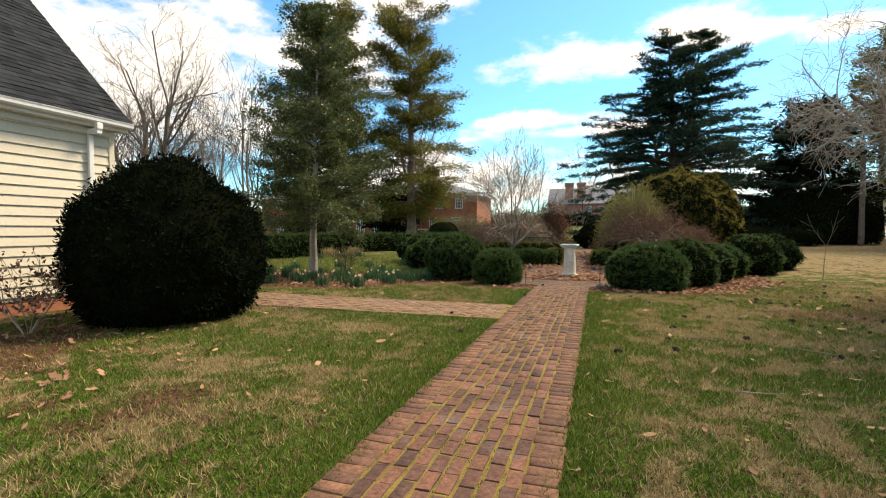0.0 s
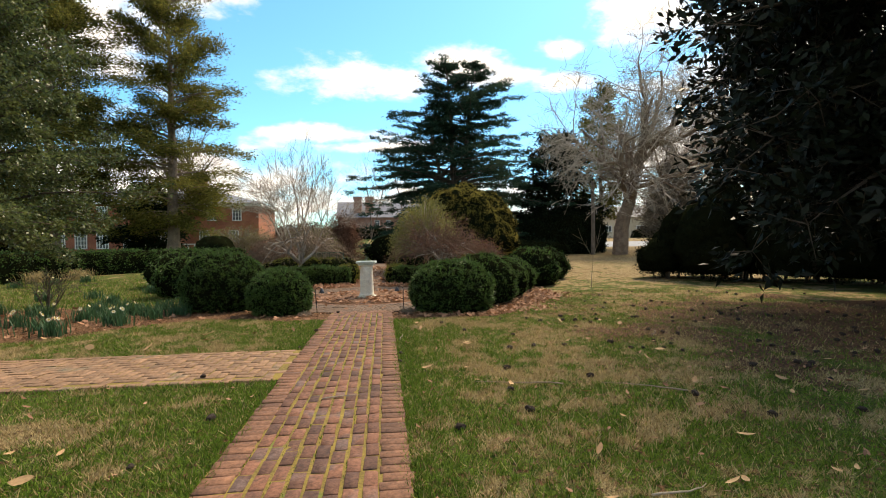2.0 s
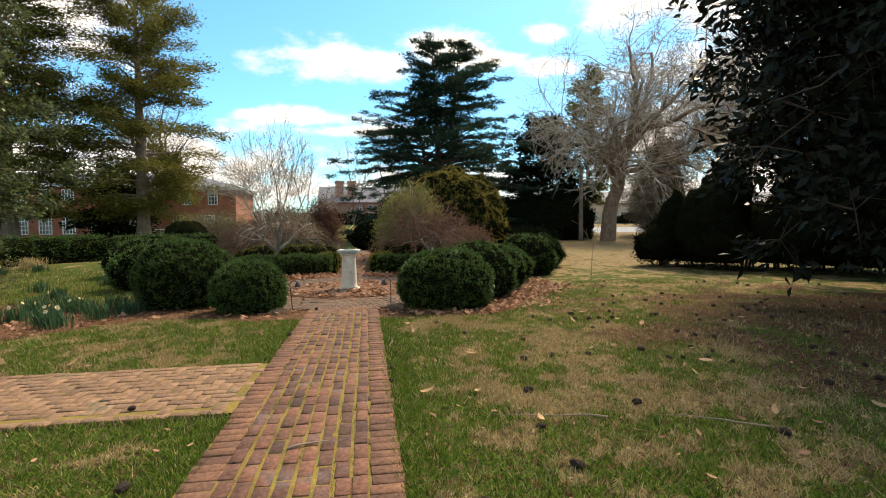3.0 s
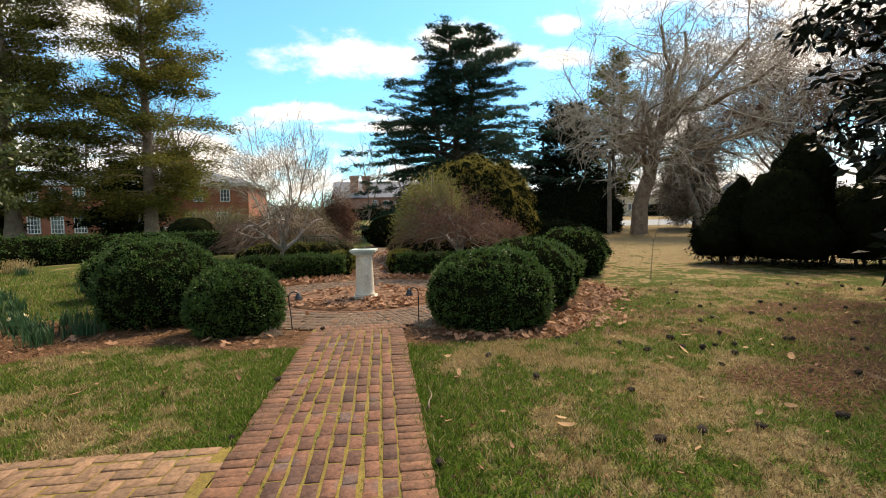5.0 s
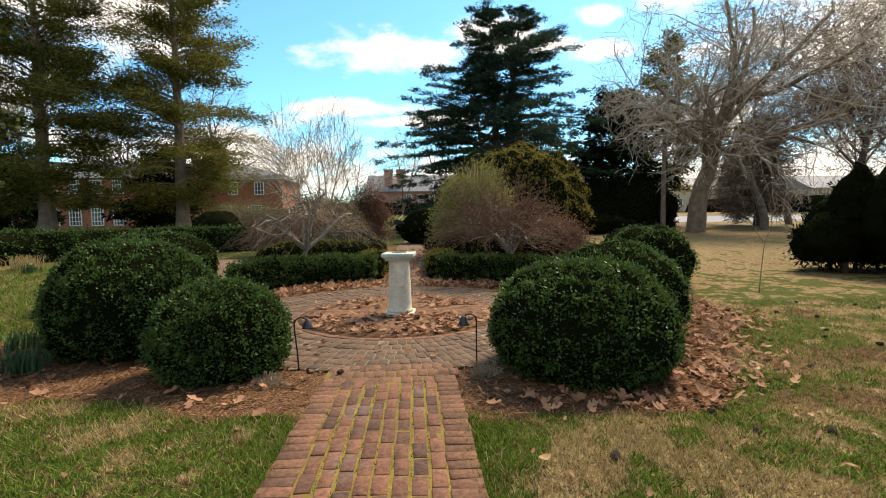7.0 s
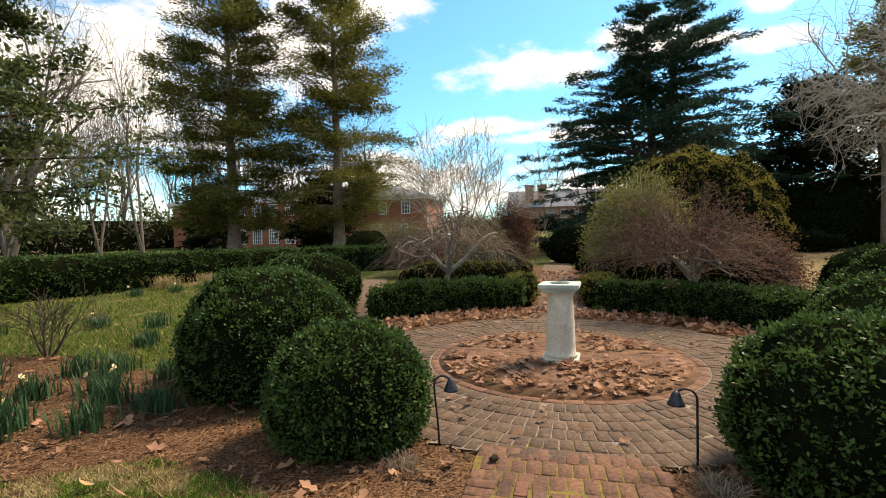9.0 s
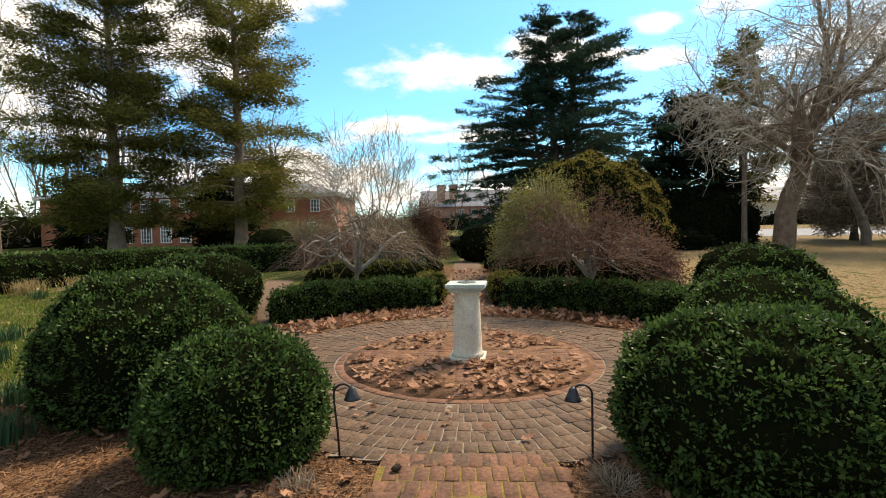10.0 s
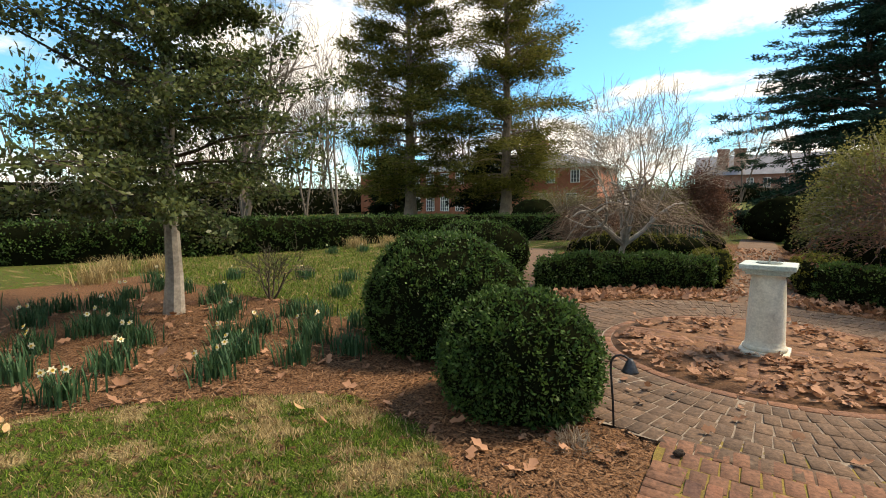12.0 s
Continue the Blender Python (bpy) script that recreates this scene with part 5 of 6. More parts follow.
def garden_bench():
    root = thing("garden_bench", -2.15, 23.7, gz(-2.15, 23.7), "dark green iron garden bench behind the hedge", "bench")
    w = 1.5
    for x in (-w / 2, w / 2):
        for y in (-0.22, 0.22):
            bm = bmesh.new()
            box(bm, x - 0.025, x + 0.025, y - 0.025, y + 0.025, 0, 0.42 if y < 0 else 0.92, 0.006)
            part("leg", bm, M_BENCH, root)
        bm = bmesh.new()
        box(bm, x - 0.03, x + 0.03, -0.26, 0.24, 0.62, 0.66, 0.01)
        box(bm, x - 0.02, x + 0.02, -0.24, -0.2, 0.4, 0.64, 0.005)
        part("armrest", bm, M_BENCH, root)
    for k in range(6):
        bm = bmesh.new()
        y = -0.24 + k * 0.085
        box(bm, -w / 2, w / 2, y, y + 0.06, 0.42, 0.445, 0.006)
        part("seat_slat", bm, M_BENCH, root)
    for z in (0.52, 0.88):
        bm = bmesh.new()
        box(bm, -w / 2, w / 2, 0.2, 0.24, z, z + 0.045, 0.008)
        part("back_rail", bm, M_BENCH, root)
    for k in range(13):
        bm = bmesh.new()
        x = -w / 2 + 0.1 + k * (w - 0.2) / 12
        box(bm, x - 0.012, x + 0.012, 0.21, 0.23, 0.56, 0.885)
        part("back_bar", bm, M_BENCH, root)
    root.rotation_euler = (0, 0, radians(10))
    return root


bench = garden_bench()
tagged(copy_thing(bench, pose(1.9, 24.0, gz(1.9, 24.0), 0, 0, -20)), "dark green iron garden bench among the shrubs")


def sapling():
    rng = np.random.default_rng(101)
    segs, tips = [], []
    grow(rng, segs, tips, np.array([0, 0, -0.05]), np.array([0.03, 0, 1.0]), 1.05, 0.014, 3, (6, (0, 0, 0), 0.5, 30, 0.02, (0,), 0.006))
    p = np.array(segs[-1][3:6])
    for dx in (-0.5, 0.42):
        grow(rng, segs, tips, p, np.array([dx, 0.1, 0.85]), 0.85, 0.009, 1, (6, (0, 4), 0.4, 35, 0.05, (0.2, 0.3), 0.004))
    tree("sapling", 7.3, 15.9, "thin forked bare sapling in the lawn", segs, None, M_TWIG, None, limb_split=0.011)


sapling()
bm = bmesh.new()
lathe(bm, [(0.21, -0.2), (0.2, 0.5), (0.18, 3.0), (0.15, 6.8), (0.13, 7.0)], 14)
pole = tagged(part("utility_pole", bm, M_BARK, smooth=True), "pale weathered wooden pole before dark evergreens", "pole")
pole.location = (20.2, 43.5, gz(20, 43.5))

# small bare shrubs
bare("small_shrub", -7.6, 13.6, "small leafless shrub under the holly", 44, 0.75, 0.02, M_BARKDARK, (5, (5, 4), 0.6, 38, 0.12, (0.1, 0.2), 0.005), stems=6, lean=0.6, buds=M_HOLLY, bud_size=(0.04, 0.02), bud_count=250, limb_split=0.012)
bare("small_shrub", -6.75, 3.35, "scraggly small shrub with reddish leaves beside the yew", 45, 0.85, 0.012, M_TWIG, (5, (5, 4), 0.5, 40, 0.12, (0.1, 0.2), 0.004), stems=6, lean=0.5, buds=M_REDBUD, bud_size=(0.07, 0.035), bud_count=600, limb_split=0.012)
bare("small_shrub", -1.15, 11.25, "grey dead lavender clump beside the path end", 46, 0.14, 0.004, M_TWIG, (3, (6,), 0.8, 40, 0.25, (0.1,), 0.002), stems=40, lean=1.1, limb_split=0.012)
bare("small_shrub", 0.98, 11.35, "grey dead lavender clump beside the path end", 47, 0.16, 0.004, M_TWIG, (3, (6,), 0.8, 40, 0.25, (0.1,), 0.002), stems=40, lean=1.1, limb_split=0.012)


# ---- daffodils ----
def blades(rng, n, spread, h, w, lean=0.35):
    base = np.stack([rng.normal(0, spread, n), rng.normal(0, spread, n), np.full(n, -0.02)], axis=1)
    az = rng.uniform(0, 2 * math.pi, n)
    out = np.stack([np.cos(az), np.sin(az), np.zeros(n)], axis=1) * lean * rng.uniform(0.2, 1.0, (n, 1))
    side = np.stack([-np.sin(az), np.cos(az), np.zeros(n)], axis=1) * w / 2
    hh = h * rng.uniform(0.6, 1.1, (n, 1))
    up = np.array([[0, 0, 1.0]])
    m = base + (out * 0.35 + up * 0.62) * hh
    t = base + (out + up) * hh
    return np.concatenate([np.stack([base - side, base + side, m + side, m - side], axis=1), np.stack([m - side, m + side, t + side * 0.3, t - side * 0.3], axis=1)])


def flower_mesh():
    rows = []
    for k in range(6):
        a = 2 * math.pi * k / 6
        d, s = np.array([math.cos(a), math.sin(a), 0.15]), np.array([-math.sin(a), math.cos(a), 0])
        rows.append([(0, 0, 0), tuple(d * 0.024 + s * 0.014), tuple(d * 0.046), tuple(d * 0.024 - s * 0.014)])
    return quads("petals", rows)


def cup_mesh():
    bm = bmesh.new()
    lathe(bm, [(0.008, 0.0), (0.012, 0.012), (0.017, 0.02), (0.013, 0.018), (0.006, 0.004)], 8)
    me = bpy.data.meshes.new("cup")
    bm.to_mesh(me)
    bm.free()
    me.materials.append(M_CUP)
    return me


PETALS, CUP = flower_mesh(), cup_mesh()
PETALS.materials.append(M_PETAL)


def daffodils(x, y, seed, flowers, h=0.26):
    rng = np.random.default_rng(seed)
    root = thing("daffodil_clump", x, y, gz(x, y) + 0.005, "clump of daffodil leaves with pale flowers in mulch" if flowers else "clump of green daffodil leaves in mulch", "daffodils", "daffodil clumps")
    link("leaf_tuft", quads("leaf_tuft", blades(rng, 100, 0.10, h * 1.1, 0.017, 0.5)), M_DAFFLEAF, root)["kind"] = "stuff"
    for k in range(flowers):
        p = np.array([rng.normal(0, 0.11), rng.normal(0, 0.11), h * rng.uniform(0.95, 1.25)])
        stem = link("stem", quads("stem", tubes([(p[0] * 0.3, p[1] * 0.3, 0, *(p * 0.96), 0.004, 0.003), (*(p * 0.96), *p, 0.003, 0.003)], 4)), M_DAFFLEAF, root)
        head = link("flower", PETALS, None, root, "cream flower head")
        head.matrix_basis = Matrix.Translation(p) @ Euler((radians(rng.uniform(45, 85)), 0, rng.uniform(-1.6, 1.6) + 0.3)).to_matrix().to_4x4() @ Matrix.Scale(0.85, 4)
        cup = link("cup", CUP, None, head, "yellow cup")


SPOTS = [(-4.46, 10.62, 3), (-4.97, 9.58, 3), (-4.2, 11.39, 0), (-3.98, 11.95, 0), (-5.5, 10.14, 2), (-5.57, 11.43, 1), (-4.9, 11.25, 1), (-6.3, 10.75, 2), (-6.85, 9.9, 3), (-7.1, 10.9, 2), (-5.1, 12.35, 3),
         (-5.6, 12.0, 2), (-4.7, 12.9, 0), (-6.1, 12.9, 1), (-7.7, 9.6, 2), (-8.4, 10.3, 2), (-8.9, 9.5, 1), (-9.4, 11.0, 1), (-4.75, 10.95, 1), (-5.95, 9.5, 2), (-4.5, 13.6, 0), (-7.2, 12.5, 0), (-8.6, 13.2, 1), (-6.6, 14.4, 0), (-10.2, 10.2, 2), (-3.9, 12.6, 0)]
rng_d = random.Random(31)
while len(SPOTS) < 38:
    x, y = rng_d.uniform(-10.5, -4.4), rng_d.uniform(9.6, 14.2)
    if in_bed(x, y) and min(math.hypot(x - q[0], y - q[1]) for q in SPOTS) > 0.36 and math.hypot(x + 3.3, y - 12.95) > 1.4:
        SPOTS.append((x, y, rng_d.choice((0, 0, 1, 2))))
for k, (x, y, f) in enumerate(SPOTS):
    daffodils(x, y, 200 + k, f)
for k, (x, y) in enumerate(((-12.2, 21.0), (-11.4, 21.6), (-13.0, 20.2), (-9.0, 15.6), (-10.4, 14.6), (-7.9, 15.9), (-11.6, 13.4), (-6.9, 17.2))):
    daffodils(x, y, 260 + k, 1, 0.26)
for k, (x, y) in enumerate(((-14.2, 13.6), (-13.4, 14.4), (-13.3, 21.8), (-12.1, 22.4), (-12.6, 12.6))):
    rng = np.random.default_rng(280 + k)
    root = thing("grass_tuft", x, y, gz(x, y), "tawny dead clump of ornamental grass", "ornamental grass", "dead grass clumps")
    link("blade_tuft", quads("blade_tuft", blades(rng, 260, 0.22, 0.45, 0.012, 1.0)), M_STRAW, root)["kind"] = "stuff"


# ---- cones, sticks and fallen leaves ----
def cone_mesh(seed):
    rng = np.random.default_rng(seed)
    bm = bmesh.new()
    bmesh.ops.create_icosphere(bm, subdivisions=2, radius=1.0)
    for v in bm.verts:
        k = 1 + 0.25 * noise.noise(v.co * 3 + Vector((seed, 0, 0))) + 0.35 * noise.noise(v.co * 11 + Vector((seed, 5, 0)))
        v.co = Vector((v.co.x * 0.052 * k, v.co.y * 0.034 * k, 0.026 + v.co.z * 0.03 * k))
    me = bpy.data.meshes.new("seed_cone")
    bm.to_mesh(me)
    bm.free()
    me.materials.append(M_CONE)
    return me


CONES = [cone_mesh(k) for k in range(4)]
rng_c = random.Random(17)
KNOWN = [(3.42, 5.22), (1.74, 5.05), (1.73, 5.64), (1.08, 4.75), (1.52, 9.57), (1.81, 8.8), (-0.97, 5.26), (-1.19, 4.43), (-0.71, 7.94), (0.68, 6.93), (-0.64, 9.11), (-0.51, 11.48), (3.34, 9.45), (-1.5, 6.55), (0.7, 7.35), (2.5, 8.3), (2.2, 7.4), (1.9, 6.4)]
spots = list(KNOWN)
while len(spots) < 150:
    x, y = rng_c.uniform(1.4, 13.0), rng_c.uniform(3.2, 15.0)
    if rng_c.random() < math.exp(-(((x - 7.0) / 3.8) ** 2 + ((y - 9.0) / 4.2) ** 2)) and not in_bed(x, y):
        spots.append((x, y))
for x, y in spots:
    ob = new("seed_cone", CONES[rng_c.randrange(4)])
    s = rng_c.uniform(0.6, 1.0)
    ob.matrix_basis = Matrix.LocRotScale((x, y, gz(x, y) - 0.004 + (0.022 if paved(x, y) else 0.0)), Euler((0, 0, rng_c.uniform(0, 6.3))), (s, s, s))
    tagged(ob, "dark brown fallen magnolia seed cone", "seed cone", "fallen seed cones")


def litter(name, spots, size, mat, label, seed, curl=0.5, lobed=True):
    """Fallen leaves lying loosely, each curled in its own way."""
    rng = np.random.default_rng(seed)
    n = len(spots)
    base = np.array([(x, y, z) for x, y, z in spots])
    az = rng.uniform(0, 2 * math.pi, n)
    k = size * rng.uniform(0.55, 1.2, n)
    tilt, roll = rng.normal(0, 0.35, n) * curl, rng.normal(0, 0.5, n) * curl
    d = np.stack([np.cos(az), np.sin(az), tilt], axis=1)
    s = np.stack([-np.sin(az), np.cos(az), roll], axis=1)
    cv = rng.uniform(-0.3, 0.9, n)[:, None] * curl
    up = np.array([[0, 0, 1.0]])
    stations = (-0.5, -0.3, -0.08, 0.14, 0.3, 0.5)
    wide = (0.03, 0.26, 0.14, 0.34, 0.16, 0.04) if lobed else (0.02, 0.14, 0.2, 0.2, 0.14, 0.01)

    def at(t, w):
        lift = (abs(t) ** 2 * 1.6 + (w * w) * 4.0) * cv * k[:, None]
        return base + d * (t * k)[:, None] + s * (w * k)[:, None] + up * lift

    rows = []
    for (t0, w0), (t1, w1) in zip(zip(stations, wide), list(zip(stations, wide))[1:]):
        for sg in (-1, 1):
            q = [at(t0, 0), at(t0, sg * w0), at(t1, sg * w1), at(t1, 0)]
            rows.append(np.stack(q if sg < 0 else q[::-1], axis=1))
    rows = np.stack(rows, axis=1)
    low = rows[:, :, :, 2].min(axis=(1, 2)) - base[:, 2]
    rows[:, :, :, 2] -= (low - 0.003)[:, None, None]
    # shared corners keep each leaf in one piece
    me = quads(name, rows.reshape(-1, 4, 3))
    bm = bmesh.new()
    bm.from_mesh(me)
    bmesh.ops.remove_doubles(bm, verts=bm.verts[:], dist=0.0002)
    bm.to_mesh(me)
    bm.free()
    return tagged(link(name, me, mat), label, "fallen leaves", kind="stuff")


rng_l = random.Random(23)


def disc_spots(count, r0, r1, a0=0.0, a1=360.0, z=0.02, pile=0.03):
    out = []
    while len(out) < count:
        a, r = radians(rng_l.uniform(a0, a1)), math.sqrt(rng_l.uniform(r0 * r0, r1 * r1))
        x, y = r * math.sin(a), 14.6 + r * math.cos(a)
        if noise.noise(Vector((x * 2.2, y * 2.2, 4.0))) + rng_l.random() * 0.9 > 0.25:
            out.append((x, y, gz(x, y) + z + rng_l.random() * pile))
    return out


inner = [q for q in disc_spots(760, 0.3, 1.6) if not (abs(q[0]) < 0.32 and q[1] > 14.6) and not (abs(q[1] - 14.75) < 0.27 and abs(q[0]) > 0.3 and rng_l.random() < 0.93)]
litter("leaf_litter", inner, 0.125, M_OAKLEAF, "curled russet oak leaves in the round bed", 301, 0.65)
litter("leaf_litter", disc_spots(430, 3.05, 4.1, -62, -6, 0.01, 0.035) + disc_spots(430, 3.05, 3.95, 6, 72, 0.01, 0.035), 0.14, M_OAKLEAF, "curled oak leaves drifted along the hedges", 302, 1.0)
litter("leaf_litter", disc_spots(60, 1.6, 3.0, 0, 360, 0.026, 0.005), 0.10, M_OAKLEAF, "stray oak leaves on the brick circle", 303, 0.7)
litter("leaf_litter", [(rng_l.uniform(-0.6, 0.6), y, gz(0, y) + 0.025 + rng_l.random() * 0.02) for y in (rng_l.uniform(17.6, 27) for _ in range(420))], 0.13, M_OAKLEAF, "oak leaves covering the far path", 304, 1.0)
bed_spots = []
while len(bed_spots) < 620:
    x, y = rng_l.uniform(0.8, 5.6), rng_l.uniform(10.1, 16.0)
    if in_bed(x, y) and not paved(x, y) and rng_l.random() < (0.9 if x > 2.6 else 0.45):
        bed_spots.append((x, y, gz(x, y) + 0.01 + 0.02 * rng_l.random()))
while len(bed_spots) < 1050:
    x, y = rng_l.uniform(-10.0, -0.8), rng_l.uniform(8.4, 13.5)
    if in_bed(x, y) and not paved(x, y):
        bed_spots.append((x, y, gz(x, y) + 0.012))
litter("leaf_litter", bed_spots, 0.12, M_OAKLEAF, "brown leaves lying in the mulch", 305, 0.8)
lawn = []
while len(lawn) < 700:
    x, y = rng_l.uniform(-7, 9), rng_l.uniform(0.3, 14.0)
    if not paved(x, y) and not in_bed(x, y) and rng_l.random() < (0.9 if x > 0.7 else 0.35):
        lawn.append((x, y, gz(x, y) + 0.02 + 0.01 * rng_l.random()))
litter("leaf_litter", lawn[:130], 0.09, M_TANLEAF, "tan fallen leaves scattered over the lawn", 306, 0.6, lobed=False)
litter("leaf_litter", lawn[130:], 0.06, M_OAKLEAF, "small brown fallen leaves scattered over the lawn", 308, 0.8, lobed=False)
drift = []
while len(drift) < 300:
    x, y = rng_l.uniform(1.2, 6.4), rng_l.uniform(8.8, 14.5)
    if y > 10.4 and abs(x - min(5.2, 3.0 + 0.75 * (y - 10.6))) < rng_l.uniform(0.1, 0.8) or (abs(y - 10.45) < rng_l.uniform(0.05, 0.35) and x < 3.0):
        if not paved(x, y):
            drift.append((x, y, gz(x, y) + 0.015 + 0.02 * rng_l.random()))
litter("leaf_litter", drift, 0.11, M_OAKLEAF, "curled brown leaves drifted beside the boxwoods", 309, 0.9)
big_leaves = []
while len(big_leaves) < 40:
    x, y = rng_l.uniform(-5, 5), rng_l.uniform(4.0, 11.0)
    if not paved(x, y):
        big_leaves.append((x, y, gz(x, y) + 0.03))
litter("leaf_litter", big_leaves, 0.13, M_TANLEAF, "large tan magnolia leaves lying on the grass", 310, 0.7, lobed=False)
near_house = []
while len(near_house) < 260:
    x, y = rng_l.uniform(-8.2, -3.4), rng_l.uniform(0.8, 4.6)
    near_house.append((x, y, 0.012))
litter("leaf_litter", near_house, 0.10, M_OAKLEAF, "russet leaves in bare soil by the yew", 307, 0.7)


def stick(x, y, length, az, seed):
    rng = np.random.default_rng(seed)
    p, a = Vector((x, y, gz(x, y) + 0.02)), radians(az)
    line = [p]
    for k in range(7):
        a += rng.normal(0, 0.12)
        p = p + Vector((math.cos(a), math.sin(a), 0)) * length / 7
        p.z = gz(p.x, p.y) + 0.02 + 0.01 * rng.random()
        line.append(p.copy())
    tagged(part("fallen_stick", pipe(line, [0.008 * (1.1 - k / 9) for k in range(8)], 6), M_TWIG, smooth=True), "thin grey fallen stick in the grass", "stick", "fallen sticks")


for k, (x, y, ln, az) in enumerate(((2.3, 5.7, 0.9, 150), (3.4, 5.3, 0.8, 160), (-0.1, 5.6, 0.35, 20), (4.6, 7.9, 0.6, 30), (2.0, 3.6, 0.4, 10), (5.3, 10.8, 0.8, 70), (0.72, 8.2, 0.5, 80))):
    stick(x, y, ln, az, 320 + k)


# ---- mulch shreds and grass ----
def strewn(name, count, inside, x0, x1, y0, y1, make, mat, label, category, seed):
    rng = np.random.default_rng(seed)
    got = []
    while len(got) < count:
        x, y = rng.uniform(x0, x1), rng.uniform(y0, y1)
        if inside(x, y, rng):
            got.append((x, y, gz(x, y)))
    return tagged(link(name, quads(name, make(np.array(got), rng)), mat), label, category, kind="stuff")


def shreds(p, rng):
    n = len(p)
    az = rng.uniform(0, 2 * math.pi, n)
    d = np.stack([np.cos(az), np.sin(az), rng.normal(0, 0.25, n)], axis=1) * rng.uniform(0.012, 0.04, (n, 1))
    s = np.stack([-np.sin(az), np.cos(az), rng.normal(0, 0.4, n)], axis=1) * rng.uniform(0.002, 0.006, (n, 1))
    c = p + np.array([0, 0, 0.012]) + np.abs(rng.normal(0, 0.008, (n, 1))) * np.array([[0, 0, 1.0]])
    return np.stack([c - d - s, c + d - s, c + d + s, c - d + s], axis=1)


strewn("mulch_shreds", 20000, lambda x, y, r: in_bed(x, y) and not paved(x, y), -8.5, 5.2, 8.4, 14.0, shreds, M_SHRED, "loose shreds of bark mulch", "mulch", 330)


def tuft(p, rng, h=0.05, w=0.006, blades_each=1):
    p = np.repeat(p, blades_each, axis=0)
    p = p + rng.normal(0, 0.011, p.shape) * np.array([1, 1, 0]) * (blades_each > 1)
    n = len(p)
    az = rng.uniform(0, 2 * math.pi, n)
    out = np.stack([np.cos(az), np.sin(az), np.zeros(n)], axis=1) * rng.uniform(0.1, 1.0, (n, 1))
    sz = rng.uniform(0, 2 * math.pi, n)
    side = np.stack([np.cos(sz), np.sin(sz), np.zeros(n)], axis=1) * w / 2
    hh = h * rng.uniform(0.35, 1.25, (n, 1))
    base = p - np.array([0, 0, 0.012])
    top = base + (out * 1.3 + np.array([0, 0, 1.0])) * hh
    return np.stack([base - side, base + side, top + side * 0.35, top - side * 0.35], axis=1)


def lawn_at(want_dry):
    def inside(x, y, r):
        if paved(x, y) or in_bed(x, y) or y > 13.5 + abs(x):
            return False
        near = math.exp(-max(0.0, math.hypot(x - 0.3, max(0.0, abs(y - 5.5) - 4.0)) - 2.0) / 4.0)
        if r.random() > near:
            return False
        k = dryness(x, y) * 0.82 + 0.12
        if r.random() < bare_and_shaded(x, y) * 0.75:
            return False
        return r.random() < (k if want_dry else 1 - k)
    return inside


strewn("grass_blades", 105000, lawn_at(False), -8.0, 11.0, 0.2, 15.0, lambda p, r: tuft(p, r, 0.038, 0.009, 2), M_GRASS, "short green lawn grass", "grass", 331)
strewn("grass_blades", 85000, lawn_at(True), -8.0, 11.0, 0.2, 15.0, lambda p, r: tuft(p, r, 0.046, 0.0075, 2), M_STRAW, "short straw-dry lawn grass", "grass", 332)
strewn("edge_grass", 16000, lambda x, y, r: (0.60 + 0.05 * noise.noise(Vector((x, y * 2.2, 3))) < abs(x) < 0.95) and y < 10.4 and not (x < 0 and 6.3 < y < 7.85) and r.random() < 1.3 - abs(x), -1.0, 1.0, 0.2, 10.5, lambda p, r: tuft(p, r, 0.045, 0.007), M_GRASS, "bright green grass along the path's edge", "grass", 333)


strewn("grass_blades", 26000, lambda x, y, r: not in_bed(x, y) and not paved(x, y) and r.random() < 0.75, -17.0, -4.5, 12.5, 22.0, lambda p, r: tuft(p, r, 0.075, 0.014), M_GRASS, "rough green grass of the daffodil lawn", "grass", 335)
strewn("grass_blades", 9000, lambda x, y, r: not in_bed(x, y) and not paved(x, y), -17.0, -4.5, 12.5, 22.0, lambda p, r: tuft(p, r, 0.075, 0.014), M_STRAW, "dry blades in the daffodil lawn", "grass", 336)


def joint_moss(x, y, r):
    return abs(x) < 0.45 and (abs(((x + 0.45) % 0.1125) - 0.0) < 0.012) and noise.noise(Vector((x * 5, y * 1.4, 6))) > 0.05


strewn("joint_moss", 2200, joint_moss, -0.45, 0.45, 0.6, 11.3, lambda p, r: tuft(p + np.array([0, 0, 0.014]), r, 0.02, 0.006), M_GRASS, "moss and small weeds in the path's joints", "moss", 334)


# ---- bricks ----
def brick_faces(lx, ly, rng, top=0.014, inset=0.0035):
    """Nine faces of one worn brick about its own middle."""
    j = lambda: rng.uniform(-0.003, 0.003)
    c = [(-lx / 2, -ly / 2), (lx / 2, -ly / 2), (lx / 2, ly / 2), (-lx / 2, ly / 2)]
    c = [(x + j(), y + j()) for x, y in c]
    r0 = [(x, y, -0.03) for x, y in c]
    r1 = [(x, y, top - 0.004) for x, y in c]
    r2 = [(x - inset * (1 if x > 0 else -1), y - inset * (1 if y > 0 else -1), top + rng.uniform(-0.002, 0.002)) for x, y in c]
    rows = []
    for a, b in ((r0, r1), (r1, r2)):
        rows += [[a[k], a[(k + 1) % 4], b[(k + 1) % 4], b[k]] for k in range(4)]
    rows.append(r2)
    return rows


def joined(me):
    bm = bmesh.new()
    bm.from_mesh(me)
    bmesh.ops.remove_doubles(bm, verts=bm.verts[:], dist=0.00005)
    bm.to_mesh(me)
    bm.free()
    return me


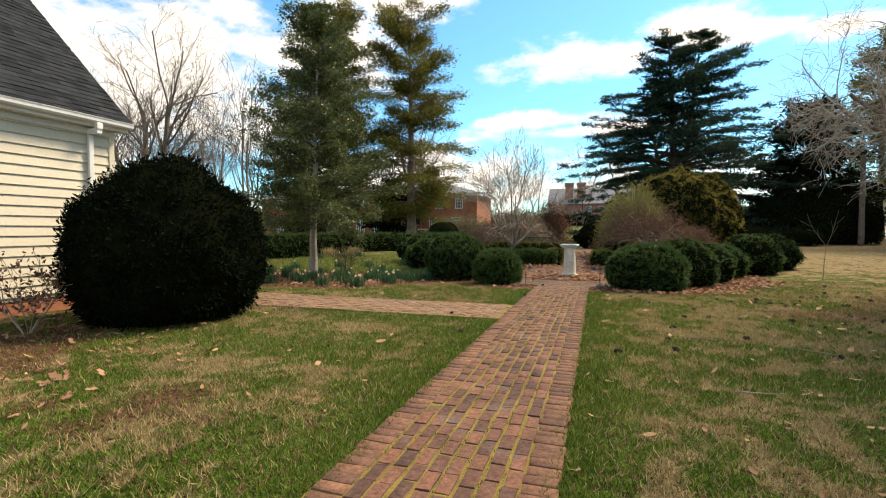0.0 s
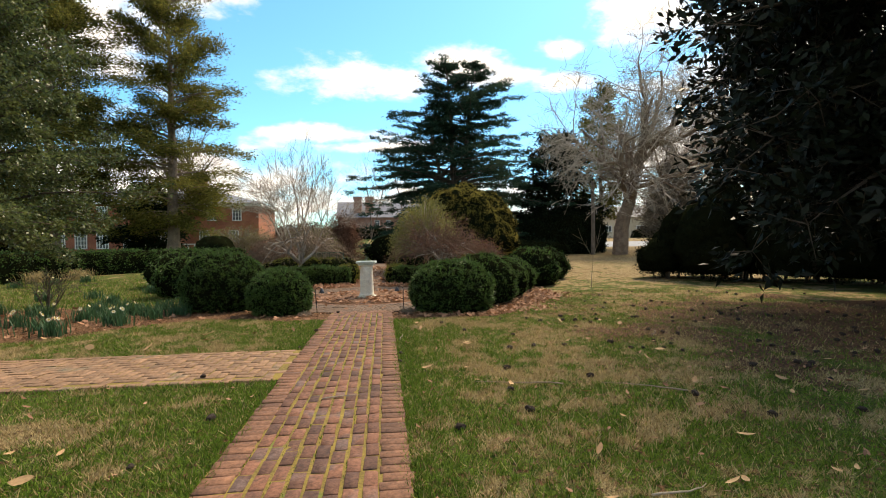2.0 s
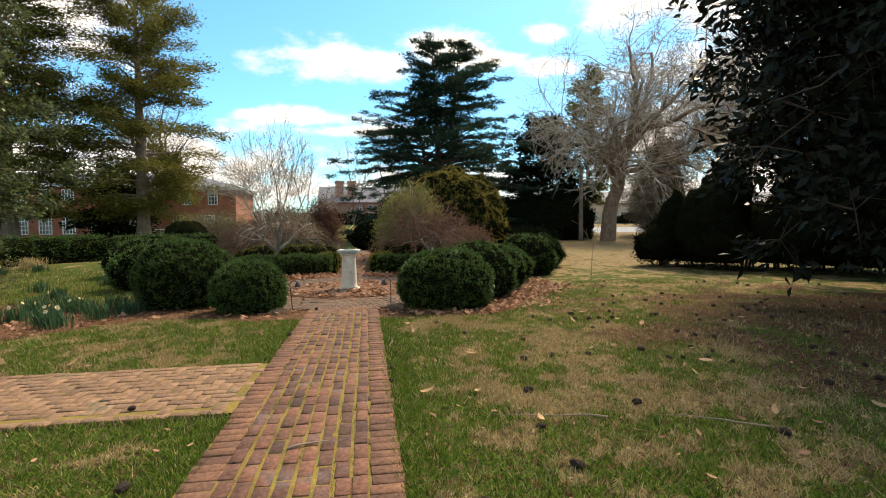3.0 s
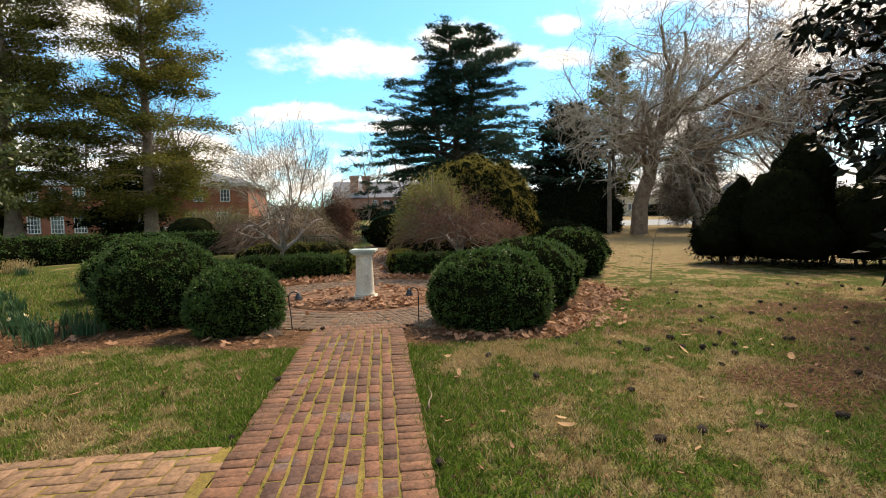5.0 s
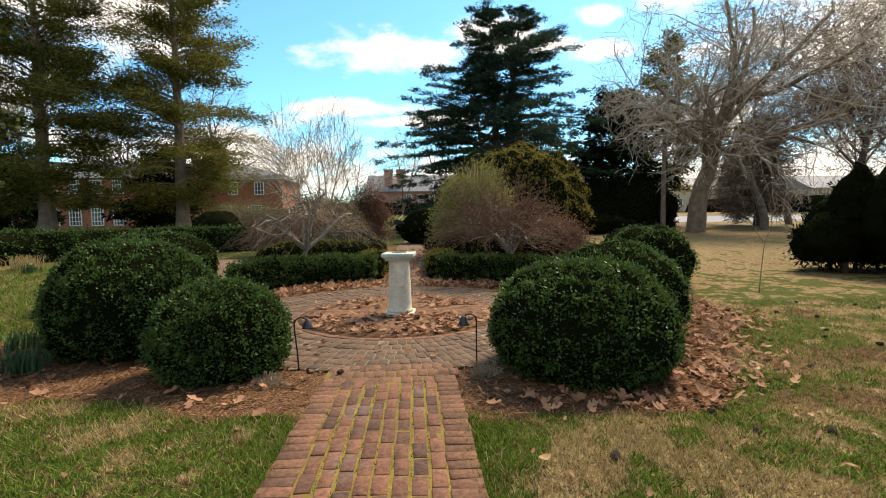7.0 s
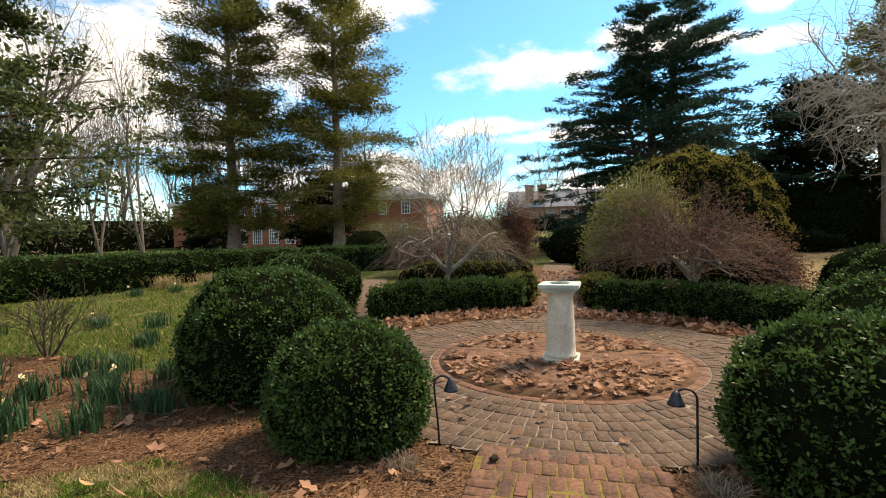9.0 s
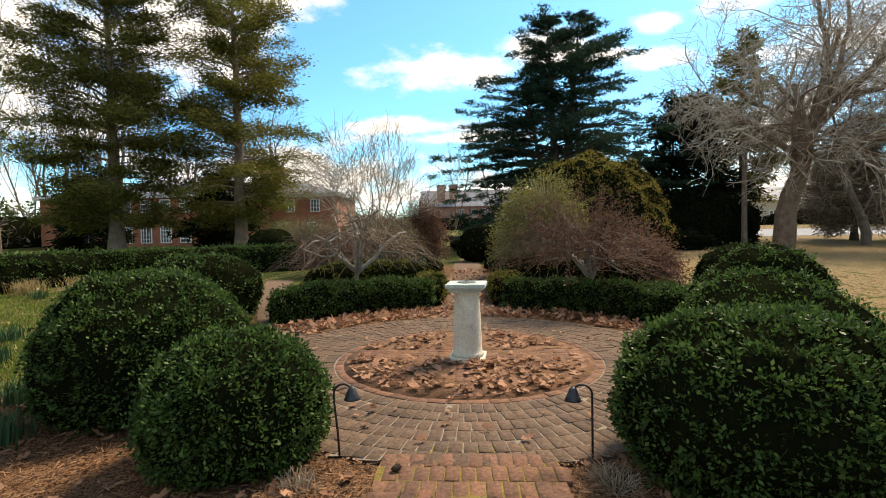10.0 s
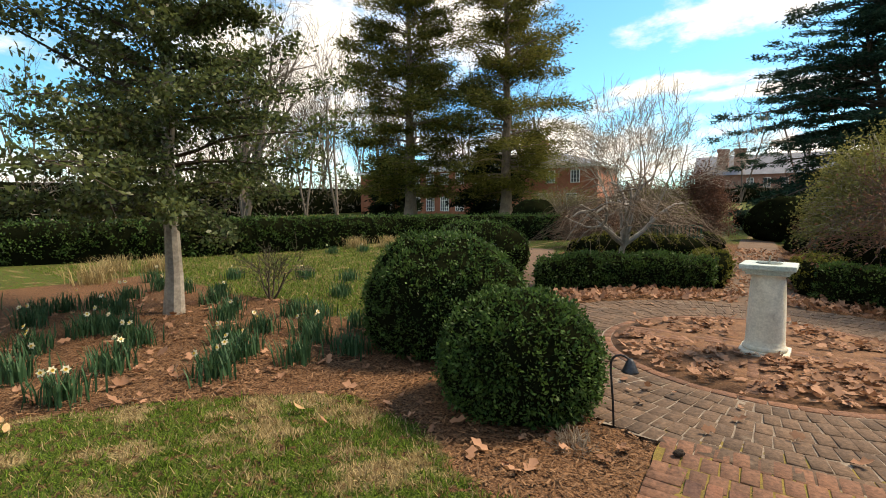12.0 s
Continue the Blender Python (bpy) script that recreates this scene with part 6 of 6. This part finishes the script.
def lay(parent, rows, mat, near, seed, label):
    """Bricks at rows of x, y, turn, length, width: the near ones as parts, the rest joined."""
    rng = random.Random(seed)
    shapes, rest, singles = {}, [], 0
    for x, y, turn, lx, ly in rows:
        z = gz(x, y) + rng.uniform(-0.005, 0.004)
        m = pose(x, y, z, rng.gauss(0, 0.7), rng.gauss(0, 0.7), turn + rng.gauss(0, 0.8))
        if singles < 300 and near(x, y):
            key = (round(lx, 2), round(ly, 2), rng.randrange(3))
            if key not in shapes:
                shapes[key] = joined(quads("brick", brick_faces(lx, ly, rng)))
                shapes[key].materials.append(mat)
            ob = new("brick", shapes[key])
            ob.parent, ob.matrix_basis = parent, m
            singles += 1
        else:
            f = np.array(brick_faces(lx, ly, rng)).reshape(-1, 3)
            rest.append((f @ np.array(m.to_3x3()).T + np.array(m.translation)).reshape(-1, 4, 3))
    if rest:
        me = quads("brickwork", np.concatenate(rest))
        ob = link("brickwork", me, mat, parent, label)
        ob["kind"] = "stuff"


def bed(name):
    return bpy.data.objects[name]


rng_b = random.Random(41)
rows = []
for c in range(8):
    x, y = -0.45 + (c + 0.5) * 0.1125, -5.6 + rng_b.random() * 0.2
    while y < 11.1:
        ln = rng_b.choice((0.2, 0.2, 0.2, 0.21, 0.19))
        rows.append((x + rng_b.gauss(0, 0.003) + 0.012 * noise.noise(Vector((0, y * 0.8, c * 0.3))), y + ln / 2, 90, ln - 0.007, 0.088))
        y += ln + rng_b.uniform(0.0, 0.012)
lay(bed("path_bed_ground"), rows, M_BRICK, lambda x, y: 3.2 < y < 11.0, 42, "worn red and dark bricks laid lengthwise")
rows = []
for s in (-1, 1):
    y = -5.6
    while y < 11.35:
        rows.append((s * 0.553 + rng_b.gauss(0, 0.006), y, 0 if rng_b.random() < 0.96 else 4, 0.198, 0.1))
        y += 0.106
lay(bed("path_bed_ground"), rows, M_EDGE, lambda x, y: 0.8 < y < 12, 43, "orange-brown edging bricks")
rows = []
for k, y in enumerate((11.25, 11.46, 11.66)):
    x = -0.6 + (k % 2) * 0.05
    while x < 0.66:
        rows.append((x, y, 90, 0.195, 0.098))
        x += 0.109
lay(bed("path_bed_ground"), rows, M_EDGE, lambda x, y: True, 44, "")

# cross path in herringbone
rows = []
unit_l, unit_w = 0.212, 0.106
for i in range(-70, 8):
    for j in range(-4, 26):
        bx, by = i * unit_w, j * unit_w
        k = (i + j) % 4
        if k == 0:
            x, y, t = bx + unit_w, by + unit_w / 2, 0
        elif k == 2:
            x, y, t = bx + unit_w / 2, by + unit_w, 90
        else:
            continue
        y += 6.2
        x -= 0.0
        if 6.47 < y < 7.71 and -9.0 < x < -0.71:
            rows.append((x, y, t, unit_l - 0.012, unit_w - 0.011))
for x in np.arange(-9.0, -0.7, 0.215):
    rows.append((x, 6.40, 0, 0.2, 0.095))
    rows.append((x, 7.76, 0, 0.2, 0.095))
lay(bed("cross_path_bed_ground"), rows, M_CROSS, lambda x, y: x > -3.2, 45, "worn brown bricks of the cross path")

# brick circle in rings, and the low kerb and cross of the round bed
rows, red = [], []
r = 2.92
while r > 1.72:
    n = int(2 * math.pi * r / 0.118)
    off = rng_b.random()
    for k in range(n):
        a = 360.0 * (k + off) / n
        rows.append((r * math.sin(radians(a)), 14.6 + r * math.cos(radians(a)), 90 - a, 0.196, 0.106))
    r -= 0.208
n = int(2 * math.pi * 1.71 / 0.208)
for k in range(n):
    a = 360.0 * k / n
    red.append((1.71 * math.sin(radians(a)), 14.6 + 1.71 * math.cos(radians(a)), -a, 0.2, 0.1))
for k in range(14):
    for j in range(-2, 3):
        for s in (-1, 1):
            red.append((s * (0.33 + 0.1 * k * 0.95), 14.72 + j * 0.105, 0 if j % 2 else 0, 0.19, 0.096)) if k % 2 == 0 else None
for k in range(8):
    for j in range(-1, 2):
        for s in (-1, 1):
            red.append((j * 0.105, 14.6 + s * (0.36 + 0.2 * k * 0.78), 90, 0.19, 0.096)) if k < 8 and 0.36 + 0.2 * k * 0.78 < 1.55 else None
lay(bed("circle_bed_ground"), rows, M_RING, lambda x, y: y < 13.4, 46, "weathered brown bricks in rings")
lay(bed("circle_bed_ground"), red, M_EDGE, lambda x, y: True, 47, "orange bricks across the round bed")
bm = bmesh.new()
lathe(bm, [(1.665, -0.02), (1.66, 0.012), (0.9, 0.016), (0.2, 0.015)], 48)
bmesh.ops.translate(bm, vec=(0, 14.6, gz(0, 14.6) - 0.002), verts=bm.verts[:])
tagged(part("round_bed_ground", bm, M_MULCH, smooth=True), "dark soil of the round bed about the sundial", "soil", kind="structure")
